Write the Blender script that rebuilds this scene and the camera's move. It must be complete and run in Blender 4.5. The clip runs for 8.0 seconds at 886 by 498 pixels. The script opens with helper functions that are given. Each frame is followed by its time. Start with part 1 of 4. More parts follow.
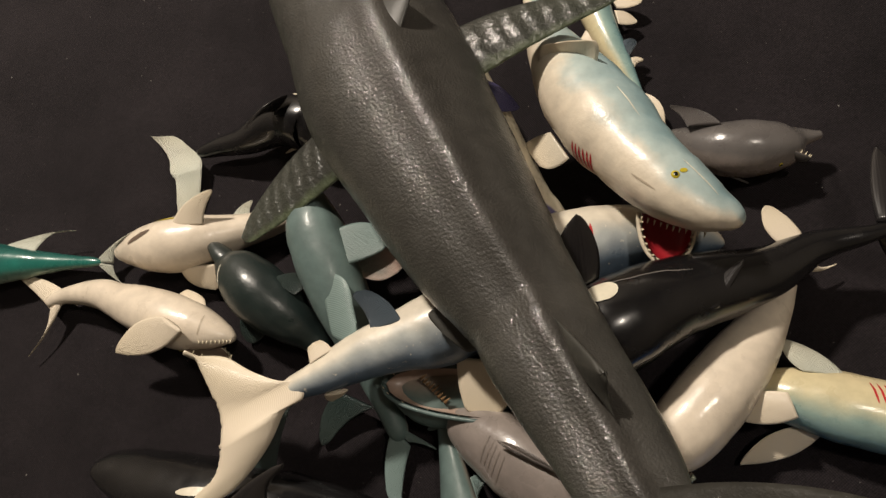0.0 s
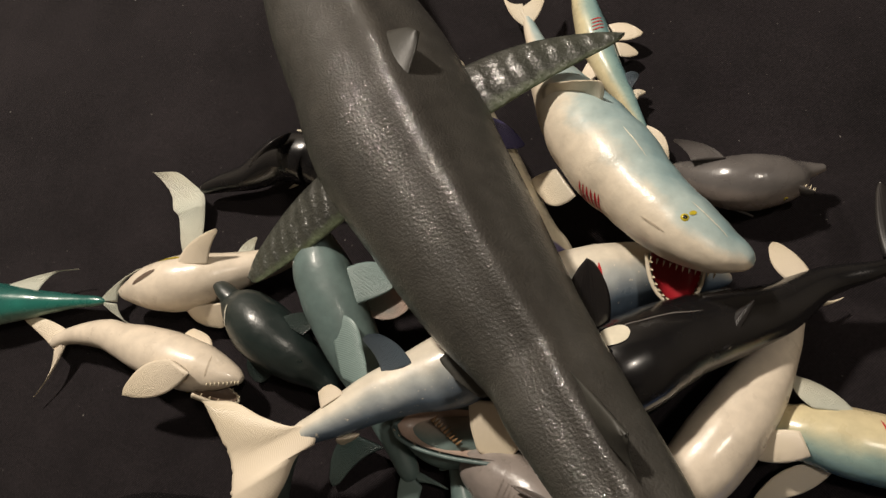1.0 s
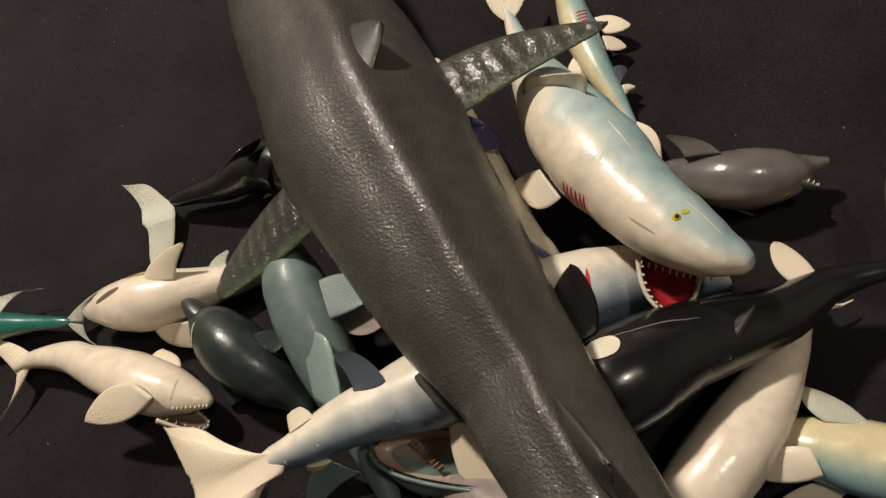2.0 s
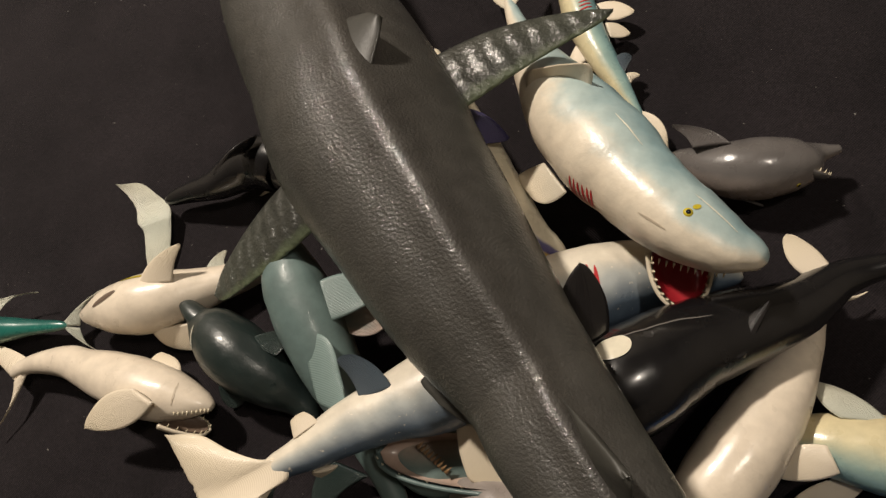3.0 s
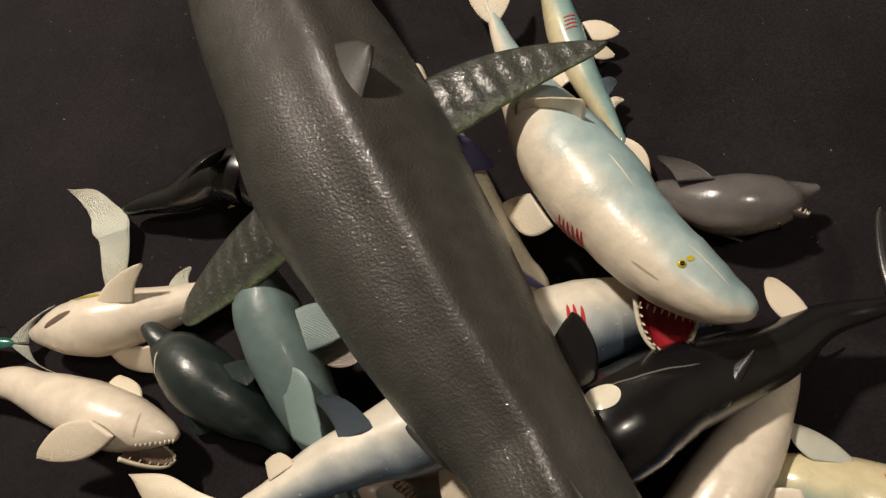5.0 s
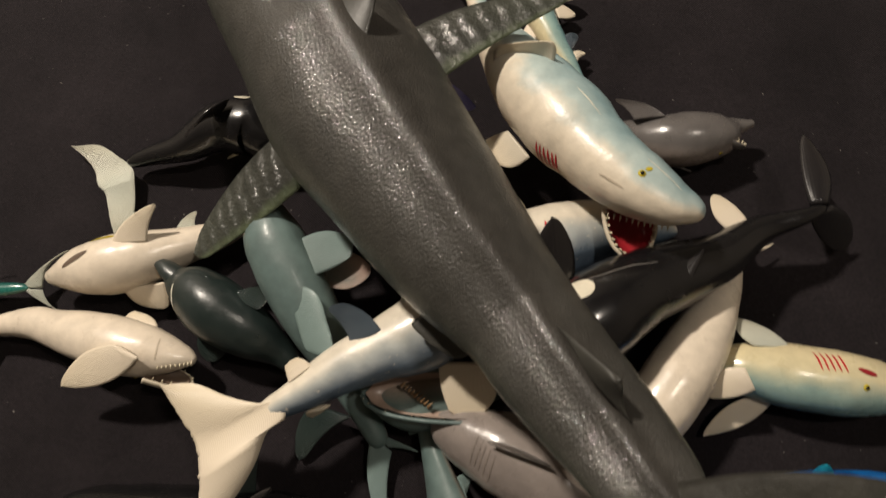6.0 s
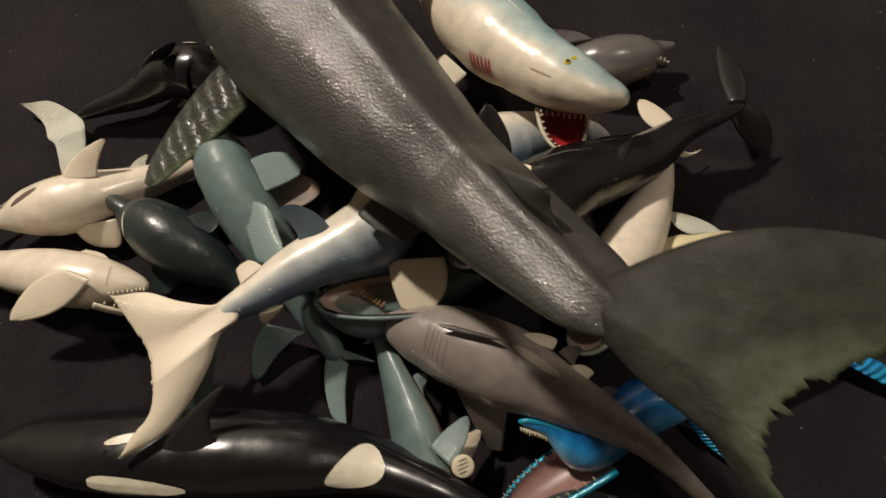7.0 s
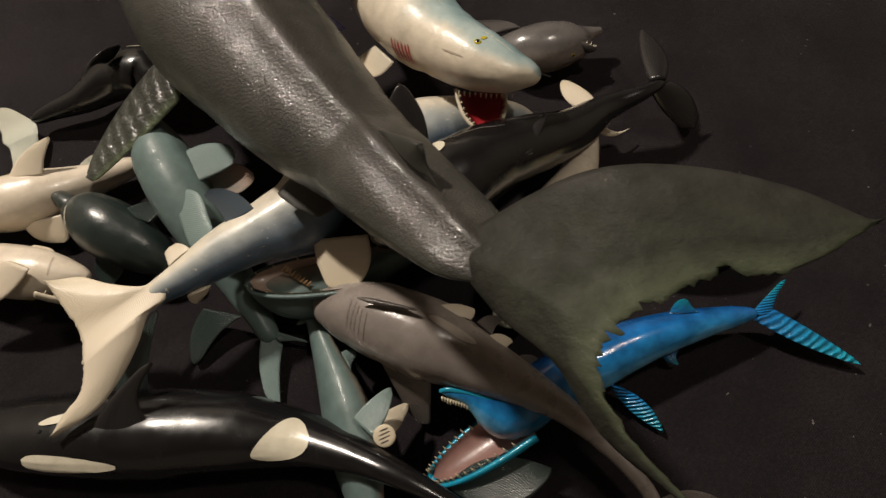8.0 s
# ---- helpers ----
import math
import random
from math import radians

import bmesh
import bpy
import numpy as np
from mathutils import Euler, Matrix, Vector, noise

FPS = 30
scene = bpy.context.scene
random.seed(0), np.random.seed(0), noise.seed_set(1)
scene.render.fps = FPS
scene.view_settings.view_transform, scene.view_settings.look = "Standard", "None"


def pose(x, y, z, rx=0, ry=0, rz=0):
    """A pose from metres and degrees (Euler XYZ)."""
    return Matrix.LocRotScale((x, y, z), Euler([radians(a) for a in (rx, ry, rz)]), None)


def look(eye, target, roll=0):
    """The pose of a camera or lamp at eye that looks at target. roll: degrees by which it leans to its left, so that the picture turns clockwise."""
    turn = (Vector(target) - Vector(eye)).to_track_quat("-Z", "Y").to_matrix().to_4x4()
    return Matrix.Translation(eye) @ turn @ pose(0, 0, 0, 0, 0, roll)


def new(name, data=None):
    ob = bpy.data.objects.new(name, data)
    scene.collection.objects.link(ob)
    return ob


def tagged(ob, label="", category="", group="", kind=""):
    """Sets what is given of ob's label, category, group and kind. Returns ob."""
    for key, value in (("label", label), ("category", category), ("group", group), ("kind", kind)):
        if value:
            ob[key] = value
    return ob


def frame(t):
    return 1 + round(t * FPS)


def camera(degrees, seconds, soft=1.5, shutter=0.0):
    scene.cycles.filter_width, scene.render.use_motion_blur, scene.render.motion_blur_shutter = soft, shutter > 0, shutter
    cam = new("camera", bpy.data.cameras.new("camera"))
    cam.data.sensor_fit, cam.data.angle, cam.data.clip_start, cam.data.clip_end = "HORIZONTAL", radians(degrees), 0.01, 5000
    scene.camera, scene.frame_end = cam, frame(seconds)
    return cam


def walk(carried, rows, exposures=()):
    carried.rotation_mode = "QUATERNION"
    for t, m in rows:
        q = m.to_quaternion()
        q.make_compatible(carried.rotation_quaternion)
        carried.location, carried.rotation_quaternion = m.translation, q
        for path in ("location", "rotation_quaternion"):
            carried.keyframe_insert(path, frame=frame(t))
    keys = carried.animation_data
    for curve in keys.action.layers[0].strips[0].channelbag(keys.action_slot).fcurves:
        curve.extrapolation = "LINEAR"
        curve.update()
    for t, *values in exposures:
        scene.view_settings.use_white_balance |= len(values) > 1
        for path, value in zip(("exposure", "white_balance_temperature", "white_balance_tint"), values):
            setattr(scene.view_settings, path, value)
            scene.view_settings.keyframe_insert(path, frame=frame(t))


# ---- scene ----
from mathutils.bvhtree import BVHTree

cam = camera(69, 8.0, soft=1.4, shutter=0.4)
PATH = [
    (0, 0.0000, 0.0000, 0.5517, 20.87, 10.97, 6.62),
    (0.5, -0.0080, 0.0086, 0.5636, 20.97, 11.14, 6.10),
    (1, -0.0126, 0.0245, 0.5635, 21.18, 10.76, 5.53),
    (1.5, 0.0054, 0.0274, 0.5441, 22.20, 11.56, 5.40),
    (2.8, -0.0074, 0.0528, 0.5192, 20.70, 11.87, 3.01),
    (3, -0.0051, 0.0498, 0.5192, 20.41, 11.95, 3.36),
    (3.5, -0.0051, 0.0601, 0.5249, 19.53, 12.11, 3.36),
    (4, -0.0108, 0.0832, 0.5215, 18.95, 11.64, 3.79),
    (5.3, -0.0349, 0.0948, 0.5277, 17.38, 6.08, 2.92),
    (5.5, -0.0311, 0.0898, 0.5376, 17.08, 5.68, 2.34),
    (6, -0.0545, 0.0200, 0.5669, 17.69, 3.93, 0.24),
    (6.5, -0.0672, -0.0491, 0.5408, 21.92, 2.34, -2.33),
    (7, -0.0413, -0.0995, 0.5418, 22.25, 2.47, -3.80),
    (7.5, -0.0050, -0.1317, 0.5367, 23.36, 3.64, -4.01),
    (8, 0.0275, -0.1446, 0.5356, 24.28, 4.31, -5.02),
]
walk(cam, [(t, pose(x, y, z, rx, ry, rz)) for t, x, y, z, rx, ry, rz in PATH],
     exposures=((0.0, 0.15), (4.0, 0.17), (5.5, 0.14), (7.0, 0.07), (8.0, 0.04)))

# ---- light: warm ceiling lamps in a closed room ----
world = bpy.data.worlds.new("world")
scene.world = world
world.use_nodes = True
world.node_tree.nodes["Background"].inputs[0].default_value = (1.0, 0.86, 0.7, 1)
world.node_tree.nodes["Background"].inputs[1].default_value = 0.07
LAMPS = [((-1.0, 1.2, 1.95), 60.0, 0.16), ((0.7, 0.2, 2.0), 8.0, 0.16)]


def ceiling_lamp(place, watts, size):
    lamp = bpy.data.lights.new("lamp", "AREA")
    lamp.shape, lamp.size, lamp.energy, lamp.color = "DISK", size, watts, (1.0, 0.885, 0.755)
    ob = new("lamp", lamp)
    ob.matrix_world = look(place, (place[0] * 0.3, place[1] * 0.5, 0.0))
    return ob


for place, watts, size in LAMPS:
    ceiling_lamp(place, watts, size)


# ---- materials ----
def nodes_of(name, rough=0.4, coat=0.0, spec=0.5):
    m = bpy.data.materials.new(name)
    m.use_nodes = True
    nt = m.node_tree
    b = nt.nodes["Principled BSDF"]
    b.inputs["Roughness"].default_value = rough
    b.inputs["Coat Weight"].default_value = coat
    b.inputs["Coat Roughness"].default_value = 0.12
    b.inputs["Specular IOR Level"].default_value = spec
    return m, nt, b


def node(nt, kind, **values):
    n = nt.nodes.new(kind)
    for key, value in values.items():
        n.inputs[key].default_value = value
    return n


def ramp(nt, stops, fac):
    n = nt.nodes.new("ShaderNodeValToRGB")
    while len(n.color_ramp.elements) < len(stops):
        n.color_ramp.elements.new(0.5)
    for e, (p, c) in zip(n.color_ramp.elements, stops):
        e.position, e.color = p, (*c, 1)
    nt.links.new(fac, n.inputs[0])
    return n.outputs[0]


def mix(nt, a, b, fac, kind="MIX"):
    n = nt.nodes.new("ShaderNodeMix")
    n.data_type, n.blend_type = "RGBA", kind
    for value, socket in ((fac, n.inputs[0]), (a, n.inputs[6]), (b, n.inputs[7])):
        if isinstance(value, (int, float)):
            socket.default_value = value
        elif isinstance(value, tuple):
            socket.default_value = (*value, 1)
        else:
            nt.links.new(value, socket)
    return n.outputs[2]


def math_node(nt, op, a, b):
    n = nt.nodes.new("ShaderNodeMath")
    n.operation = op
    for value, socket in ((a, n.inputs[0]), (b, n.inputs[1])):
        if isinstance(value, (int, float)):
            socket.default_value = value
        else:
            nt.links.new(value, socket)
    return n.outputs[0]


def noise_of(nt, scale, detail=4.0, rough=0.55):
    g = nt.nodes.new("ShaderNodeNewGeometry")
    n = node(nt, "ShaderNodeTexNoise", Scale=scale, Detail=detail, Roughness=rough)
    nt.links.new(g.outputs["Position"], n.inputs["Vector"])
    return n.outputs["Fac"]


def bump(nt, b, height, strength, distance):
    n = node(nt, "ShaderNodeBump", Strength=strength, Distance=distance)
    nt.links.new(height, n.inputs["Height"])
    nt.links.new(n.outputs[0], b.inputs["Normal"])
    nt.links.new(n.outputs[0], b.inputs["Coat Normal"])


def attribute(nt, name):
    n = nt.nodes.new("ShaderNodeAttribute")
    n.attribute_name = name
    return n.outputs["Fac"]


def skin(name, stops, rough=0.3, grain=0.0006, grain_scale=160, wobble=0.12, blotch=0.25, coat=0.25, wear=(0.75, 0.68, 0.55), worn=0.0, spec=0.5, detail=6.0, coat_rough=0.12):
    """Moulded rubber: colours from the back (0) to the belly (1), sprayed with soft uneven edges."""
    m, nt, b = nodes_of(name, rough, coat, spec)
    a = attribute(nt, "ang")
    n = noise_of(nt, 38, 5)
    fac = math_node(nt, "ADD", a, math_node(nt, "MULTIPLY", math_node(nt, "SUBTRACT", n, 0.5), wobble * 2))
    colour = ramp(nt, stops, fac)
    fine = noise_of(nt, 210, 6, 0.65)
    shade = ramp(nt, [(0.3, (1 - blotch,) * 3), (0.7, (1.0,) * 3)], noise_of(nt, 75, 4))
    colour = mix(nt, colour, shade, 1.0, "MULTIPLY")
    if worn:
        colour = mix(nt, colour, wear, ramp(nt, [(0.66 - worn * 0.1, (0, 0, 0)), (0.72, (1, 1, 1))], fine))
    nt.links.new(colour, b.inputs["Base Color"])
    nt.links.new(ramp(nt, [(0.25, (rough * 0.75,) * 3), (0.75, (min(1, rough * 1.4),) * 3)], noise_of(nt, 60, 3)), b.inputs["Roughness"])
    b.inputs["Coat Roughness"].default_value = coat_rough
    height = noise_of(nt, grain_scale, detail, 0.6)
    if grain > 0.0015:
        height = math_node(nt, "ADD", height, math_node(nt, "MULTIPLY", noise_of(nt, grain_scale * 0.35, 3), 1.2))
    bump(nt, b, height, 0.8, grain)
    return m


def fin_skin(name, root, tip, rough=0.4, ribs=34, depth=0.0005, coat=0.15, edge=None, shade_low=0.9, cross=False):
    """A ribbed rubber fin: colour from root to tip, fine rays along the span."""
    m, nt, b = nodes_of(name, rough, coat)
    along, across = attribute(nt, "lng"), attribute(nt, "ang")
    colour = ramp(nt, [(0.1, root), (0.85, tip)], math_node(nt, "ADD", along, math_node(nt, "MULTIPLY", math_node(nt, "SUBTRACT", noise_of(nt, 60), 0.5), 0.5)))
    if edge:
        colour = mix(nt, colour, edge, ramp(nt, [(0.8, (0, 0, 0)), (0.97, (1, 1, 1))], math_node(nt, "ADD", across, math_node(nt, "MULTIPLY", math_node(nt, "SUBTRACT", noise_of(nt, 90), 0.5), 0.3))))
    phase = math_node(nt, "MULTIPLY", along if cross else across, ribs * 6.283)
    if cross:
        phase = math_node(nt, "ADD", phase, math_node(nt, "MULTIPLY", noise_of(nt, 70, 3), 6.0))
    wave = math_node(nt, "SINE", phase, 0.0)
    # Groove shade put into the colour: darker where ribs dip, plus random tone.
    shade = ramp(nt, [(0.0, (shade_low,) * 3), (0.7, (1.0,) * 3)], math_node(nt, "ADD", math_node(nt, "MULTIPLY", wave, 0.3), noise_of(nt, 120)))
    nt.links.new(mix(nt, colour, shade, 1.0, "MULTIPLY"), b.inputs["Base Color"])
    height = math_node(nt, "ADD", math_node(nt, "MULTIPLY", wave, 0.5), noise_of(nt, 300, 4))
    bump(nt, b, height, 0.8, depth)
    return m


def plain(name, colour, rough=0.4, coat=0.0, blotch=0.2, scale=120):
    m, nt, b = nodes_of(name, rough, coat)
    shade = ramp(nt, [(0.3, tuple(c * (1 - blotch) for c in colour)), (0.7, colour)], noise_of(nt, scale, 5))
    nt.links.new(shade, b.inputs["Base Color"])
    bump(nt, b, noise_of(nt, 260, 4), 0.4, 0.0004)
    return m


def cloth_material():
    m, nt, b = nodes_of("black_cloth", 0.95, 0.0, 0.15)
    g = nt.nodes.new("ShaderNodeNewGeometry")
    sep = nt.nodes.new("ShaderNodeSeparateXYZ")
    nt.links.new(g.outputs["Position"], sep.inputs[0])
    wx = math_node(nt, "SINE", math_node(nt, "MULTIPLY", sep.outputs[0], 2600), 0.0)
    wy = math_node(nt, "SINE", math_node(nt, "MULTIPLY", sep.outputs[1], 2600), 0.0)
    weave = math_node(nt, "MULTIPLY", wx, wy)
    base = ramp(nt, [(0.3, (0.009, 0.0072, 0.0086)), (0.7, (0.019, 0.0153, 0.0175))], noise_of(nt, 9, 6))
    fuzz = ramp(nt, [(0.35, (0.6,) * 3), (0.7, (1.25,) * 3)], noise_of(nt, 420, 4, 0.7))
    colour = mix(nt, base, fuzz, 1.0, "MULTIPLY")
    lint = ramp(nt, [(0.765, (0, 0, 0)), (0.80, (1, 1, 1))], noise_of(nt, 230, 2, 0.4))
    colour = mix(nt, colour, (0.16, 0.15, 0.14), lint)
    nt.links.new(colour, b.inputs["Base Color"])
    b.inputs["Sheen Weight"].default_value = 0.05
    bump(nt, b, math_node(nt, "ADD", math_node(nt, "MULTIPLY", weave, 0.4), noise_of(nt, 500, 4)), 0.7, 0.0008)
    return m


BONE = (0.72, 0.63, 0.51)
CLOTH = cloth_material()
SEAM_PALE = plain("pale_seam", (0.75, 0.72, 0.6), 0.3, 0.3)
MOUTH_DARK = plain("mouth_dark_brown", (0.13, 0.09, 0.065), 0.4, 0.2)
# Shade of moulded folds, painted as slightly darker cream lines.
CREASE_SHADE = plain("soft_crease_shade", (0.5, 0.42, 0.32), 0.5)
TUNA_MOUTH = plain("dark_pink_mouth", (0.3, 0.17, 0.15), 0.35, 0.3)
JAW_CREAM = plain("jaw_cream_rubber", (0.66, 0.58, 0.45), 0.3, 0.3)
# Added walls stay out of view; their dark tone keeps bounce light low.
UNSEEN_WALL = plain("unseen_wall", (0.3, 0.27, 0.23), 0.8, 0, 0.1, 6)
RED = plain("red_paint", (0.5, 0.025, 0.03), 0.4)
MOUTH_RED = plain("mouth_red", (0.3, 0.015, 0.022), 0.35, 0.25)
MOUTH_PINK = plain("mouth_pink", (0.42, 0.31, 0.25), 0.4, 0.2)
TOOTH = plain("tooth_ivory", (0.72, 0.64, 0.46), 0.35, 0.2)
EYE_YELLOW = plain("eye_yellow", (0.5, 0.4, 0.03), 0.25, 0.4)
EYE_WHITE = plain("eye_white", (0.7, 0.68, 0.6), 0.25, 0.4)
PUPIL = plain("pupil_black", (0.008, 0.008, 0.008), 0.15, 0.5)
WHITE_PAINT = plain("white_patch_paint", (0.68, 0.63, 0.5), 0.3, 0.3, 0.15)
BLACK_RUBBER = skin("black_rubber", [(0.0, (0.007, 0.0067, 0.0073)), (0.62, (0.009, 0.0085, 0.009)), (0.8, (0.014, 0.013, 0.013))], 0.22, 0.0002, 60, coat=0.3, blotch=0.2, coat_rough=0.1)
BLACK_FIN = fin_skin("black_fin_rubber", (0.014, 0.013, 0.014), (0.018, 0.016, 0.016), 0.24, 9, 0.00005, 0.35, None, 0.97)
DARK_HIDE = skin("dark_wet_hide", [(0.0, (0.044, 0.0405, 0.036)), (0.35, (0.046, 0.0445, 0.039)), (0.5, (0.059, 0.062, 0.048)), (0.585, (0.09, 0.1, 0.072)), (0.62, (0.2, 0.16, 0.13)), (1.0, (0.32, 0.25, 0.2))], 0.45, 0.00075, 560, 0.05, 0.3, 0.6, spec=0.3, detail=2.5, coat_rough=0.07)
DARK_FIN = fin_skin("dark_fin_hide", (0.036, 0.037, 0.032), (0.046, 0.05, 0.04), 0.32, 9, 0.0011, 0.4, (0.09, 0.11, 0.065), 0.9, True)
TAIL_HIDE = skin("tail_fin_hide", [(0.0, (0.036, 0.034, 0.029)), (0.3, (0.031, 0.031, 0.024)), (0.7, (0.029, 0.031, 0.022)), (0.94, (0.07, 0.08, 0.05))], 0.6, 0.0010, 260, 0.14, 0.4, 0.04, spec=0.13)
DARK_DORSAL = plain("dark_dorsal_hide", (0.036, 0.035, 0.03), 0.45, 0.15)
BLUE_WHITE = skin("blue_white_rubber", [(0.0, (0.26, 0.38, 0.4)), (0.26, (0.42, 0.5, 0.48)), (0.42, (0.68, 0.61, 0.49)), (0.8, (0.72, 0.61, 0.47))], 0.36, 0.0007, 90, 0.2, 0.2, 0.22, coat_rough=0.2)
BLUE_CREAM_FIN = fin_skin("blue_cream_fin", (0.6, 0.54, 0.43), (0.66, 0.57, 0.43), 0.4, 40, 0.0001)
STEEL_BLUE = skin("steel_blue_rubber", [(0.0, (0.07, 0.11, 0.17)), (0.2, (0.14, 0.19, 0.25)), (0.4, (0.44, 0.46, 0.44)), (0.54, (0.7, 0.64, 0.53))], 0.34, 0.0006, 70, 0.1, 0.2, 0.25, worn=0.1)
SLATE_FIN = fin_skin("slate_fin", (0.08, 0.105, 0.13), (0.055, 0.075, 0.095), 0.4)
CREAM_SKIN = skin("cream_rubber", [(0.0, (0.45, 0.5, 0.4)), (0.16, (0.6, 0.54, 0.4)), (0.35, BONE), (1.0, BONE)], 0.3, 0.0005, 70, 0.1, 0.18, 0.35)
CREAM_FIN = fin_skin("cream_fin", (0.72, 0.63, 0.5), (0.7, 0.61, 0.46), 0.4, 44, 0.0001, shade_low=0.97)
CREAM_BLUE = skin("cream_blue_rubber", [(0.0, (0.16, 0.3, 0.32)), (0.3, (0.3, 0.42, 0.38)), (0.5, (0.64, 0.57, 0.36)), (0.9, (0.68, 0.58, 0.36))], 0.28, 0.0006, 70, 0.12, 0.2, 0.35)
TEAL = skin("teal_rubber", [(0.0, (0.11, 0.16, 0.155)), (0.5, (0.13, 0.185, 0.175)), (0.68, (0.4, 0.33, 0.27)), (1.0, (0.5, 0.4, 0.32))], 0.45, 0.0006, 80, 0.08, 0.25, 0.08)
TEAL_PINK_FIN = fin_skin("teal_pink_fin", (0.15, 0.21, 0.2), (0.5, 0.36, 0.3), 0.42, edge=(0.5, 0.38, 0.32))
TEAL_FIN = fin_skin("teal_fin", (0.15, 0.21, 0.2), (0.19, 0.26, 0.25), 0.42, 30, 0.00015)
GREY_SKIN = skin("grey_rubber", [(0.0, (0.1, 0.092, 0.088)), (0.5, (0.13, 0.12, 0.115)), (0.72, (0.3, 0.25, 0.22)), (1.0, (0.42, 0.34, 0.28))], 0.26, 0.0005, 70, 0.08, 0.15, 0.4)
GREY_FIN = fin_skin("grey_fin", (0.11, 0.1, 0.096), (0.1, 0.09, 0.085), 0.3)
TAUPE = skin("taupe_rubber", [(0.0, (0.24, 0.207, 0.19)), (0.45, (0.29, 0.25, 0.225)), (0.6, (0.48, 0.41, 0.35)), (1.0, (0.58, 0.49, 0.41))], 0.28, 0.0007, 60, 0.14, 0.22, 0.4)
TAUPE_FIN = fin_skin("taupe_fin", (0.2, 0.17, 0.15), (0.13, 0.115, 0.105), 0.35)
PALE_BELLY_SHINE = plain("pale_belly_shine_paint", (0.5, 0.43, 0.37), 0.3, 0.3)
DARK_GREEN = skin("dark_green_rubber", [(0.0, (0.014, 0.022, 0.021)), (0.6, (0.02, 0.03, 0.028)), (0.85, (0.07, 0.085, 0.075))], 0.34, 0.0007, 90, 0.08, 0.2, 0.3, coat_rough=0.2)
DARK_GREEN_FIN = fin_skin("dark_green_fin", (0.022, 0.036, 0.034), (0.04, 0.055, 0.05), 0.3)
PINK_WHITE = skin("pinkish_white_rubber", [(0.0, (0.62, 0.52, 0.45)), (0.6, (0.66, 0.54, 0.46)), (1.0, (0.5, 0.36, 0.3))], 0.25, 0.0004, 60, 0.1, 0.12, 0.5)
STRIPED = skin("striped_rubber", [(0.0, (0.66, 0.6, 0.46)), (0.42, (0.66, 0.6, 0.46)), (0.47, (0.09, 0.08, 0.2)), (0.58, (0.09, 0.08, 0.2)), (0.63, (0.6, 0.42, 0.09)), (1.0, (0.62, 0.46, 0.12))], 0.24, 0.0004, 60, 0.03, 0.1, 0.5)
VIOLET_FIN = fin_skin("violet_blue_fin", (0.07, 0.065, 0.17), (0.06, 0.055, 0.15), 0.26)
EMERALD = skin("emerald_rubber", [(0.0, (0.01, 0.08, 0.07)), (0.5, (0.03, 0.2, 0.16)), (0.8, (0.4, 0.5, 0.4))], 0.25, 0.0004, 60, 0.1, 0.2, 0.4)
EMERALD_FIN = fin_skin("pale_green_fin", (0.6, 0.62, 0.53), (0.66, 0.64, 0.52), 0.35)
VIVID = skin("vivid_blue_rubber", [(0.0, (0.008, 0.09, 0.32)), (0.25, (0.012, 0.17, 0.5)), (0.5, (0.02, 0.26, 0.6)), (0.8, (0.2, 0.5, 0.72))], 0.2, 0.0006, 70, 0.2, 0.5, 0.5)
VIVID_FIN = fin_skin("cyan_ribbed_fin", (0.01, 0.2, 0.55), (0.01, 0.38, 0.55), 0.28, 13, 0.0016, 0.3, None, 0.35, True)
CYAN = plain("cyan_lip_rubber", (0.01, 0.3, 0.48), 0.22, 0.4)
STICKER = plain("cream_sticker", (0.66, 0.57, 0.42), 0.6)
INK = plain("grey_ink", (0.12, 0.1, 0.09), 0.6)


# ---- mesh helpers ----
def linked(name, bm, material, parent=None, label=""):
    me = bpy.data.meshes.new(name)
    bmesh.ops.recalc_face_normals(bm, faces=bm.faces)
    bm.to_mesh(me)
    bm.free()
    me.materials.append(material)
    me.shade_smooth()
    ob = new(name, me)
    if parent:
        ob.parent = parent
    if label:
        ob["label"] = label
    return ob


def part(name, bm, material, parent, label=""):
    return linked(name, bm, material, parent, label)


def spline(points, u):
    """A Catmull-Rom curve through rows of numbers; u from 0 to 1."""
    n = len(points) - 1
    i = min(int(u * n), n - 1)
    f = u * n - i
    p = [np.array(points[min(max(k, 0), n)], float) for k in (i - 1, i, i + 1, i + 2)]
    return 0.5 * (2 * p[1] + (p[2] - p[0]) * f + (2 * p[0] - 5 * p[1] + 4 * p[2] - p[3]) * f * f + (3 * p[1] - p[0] - 3 * p[2] + p[3]) * f ** 3)


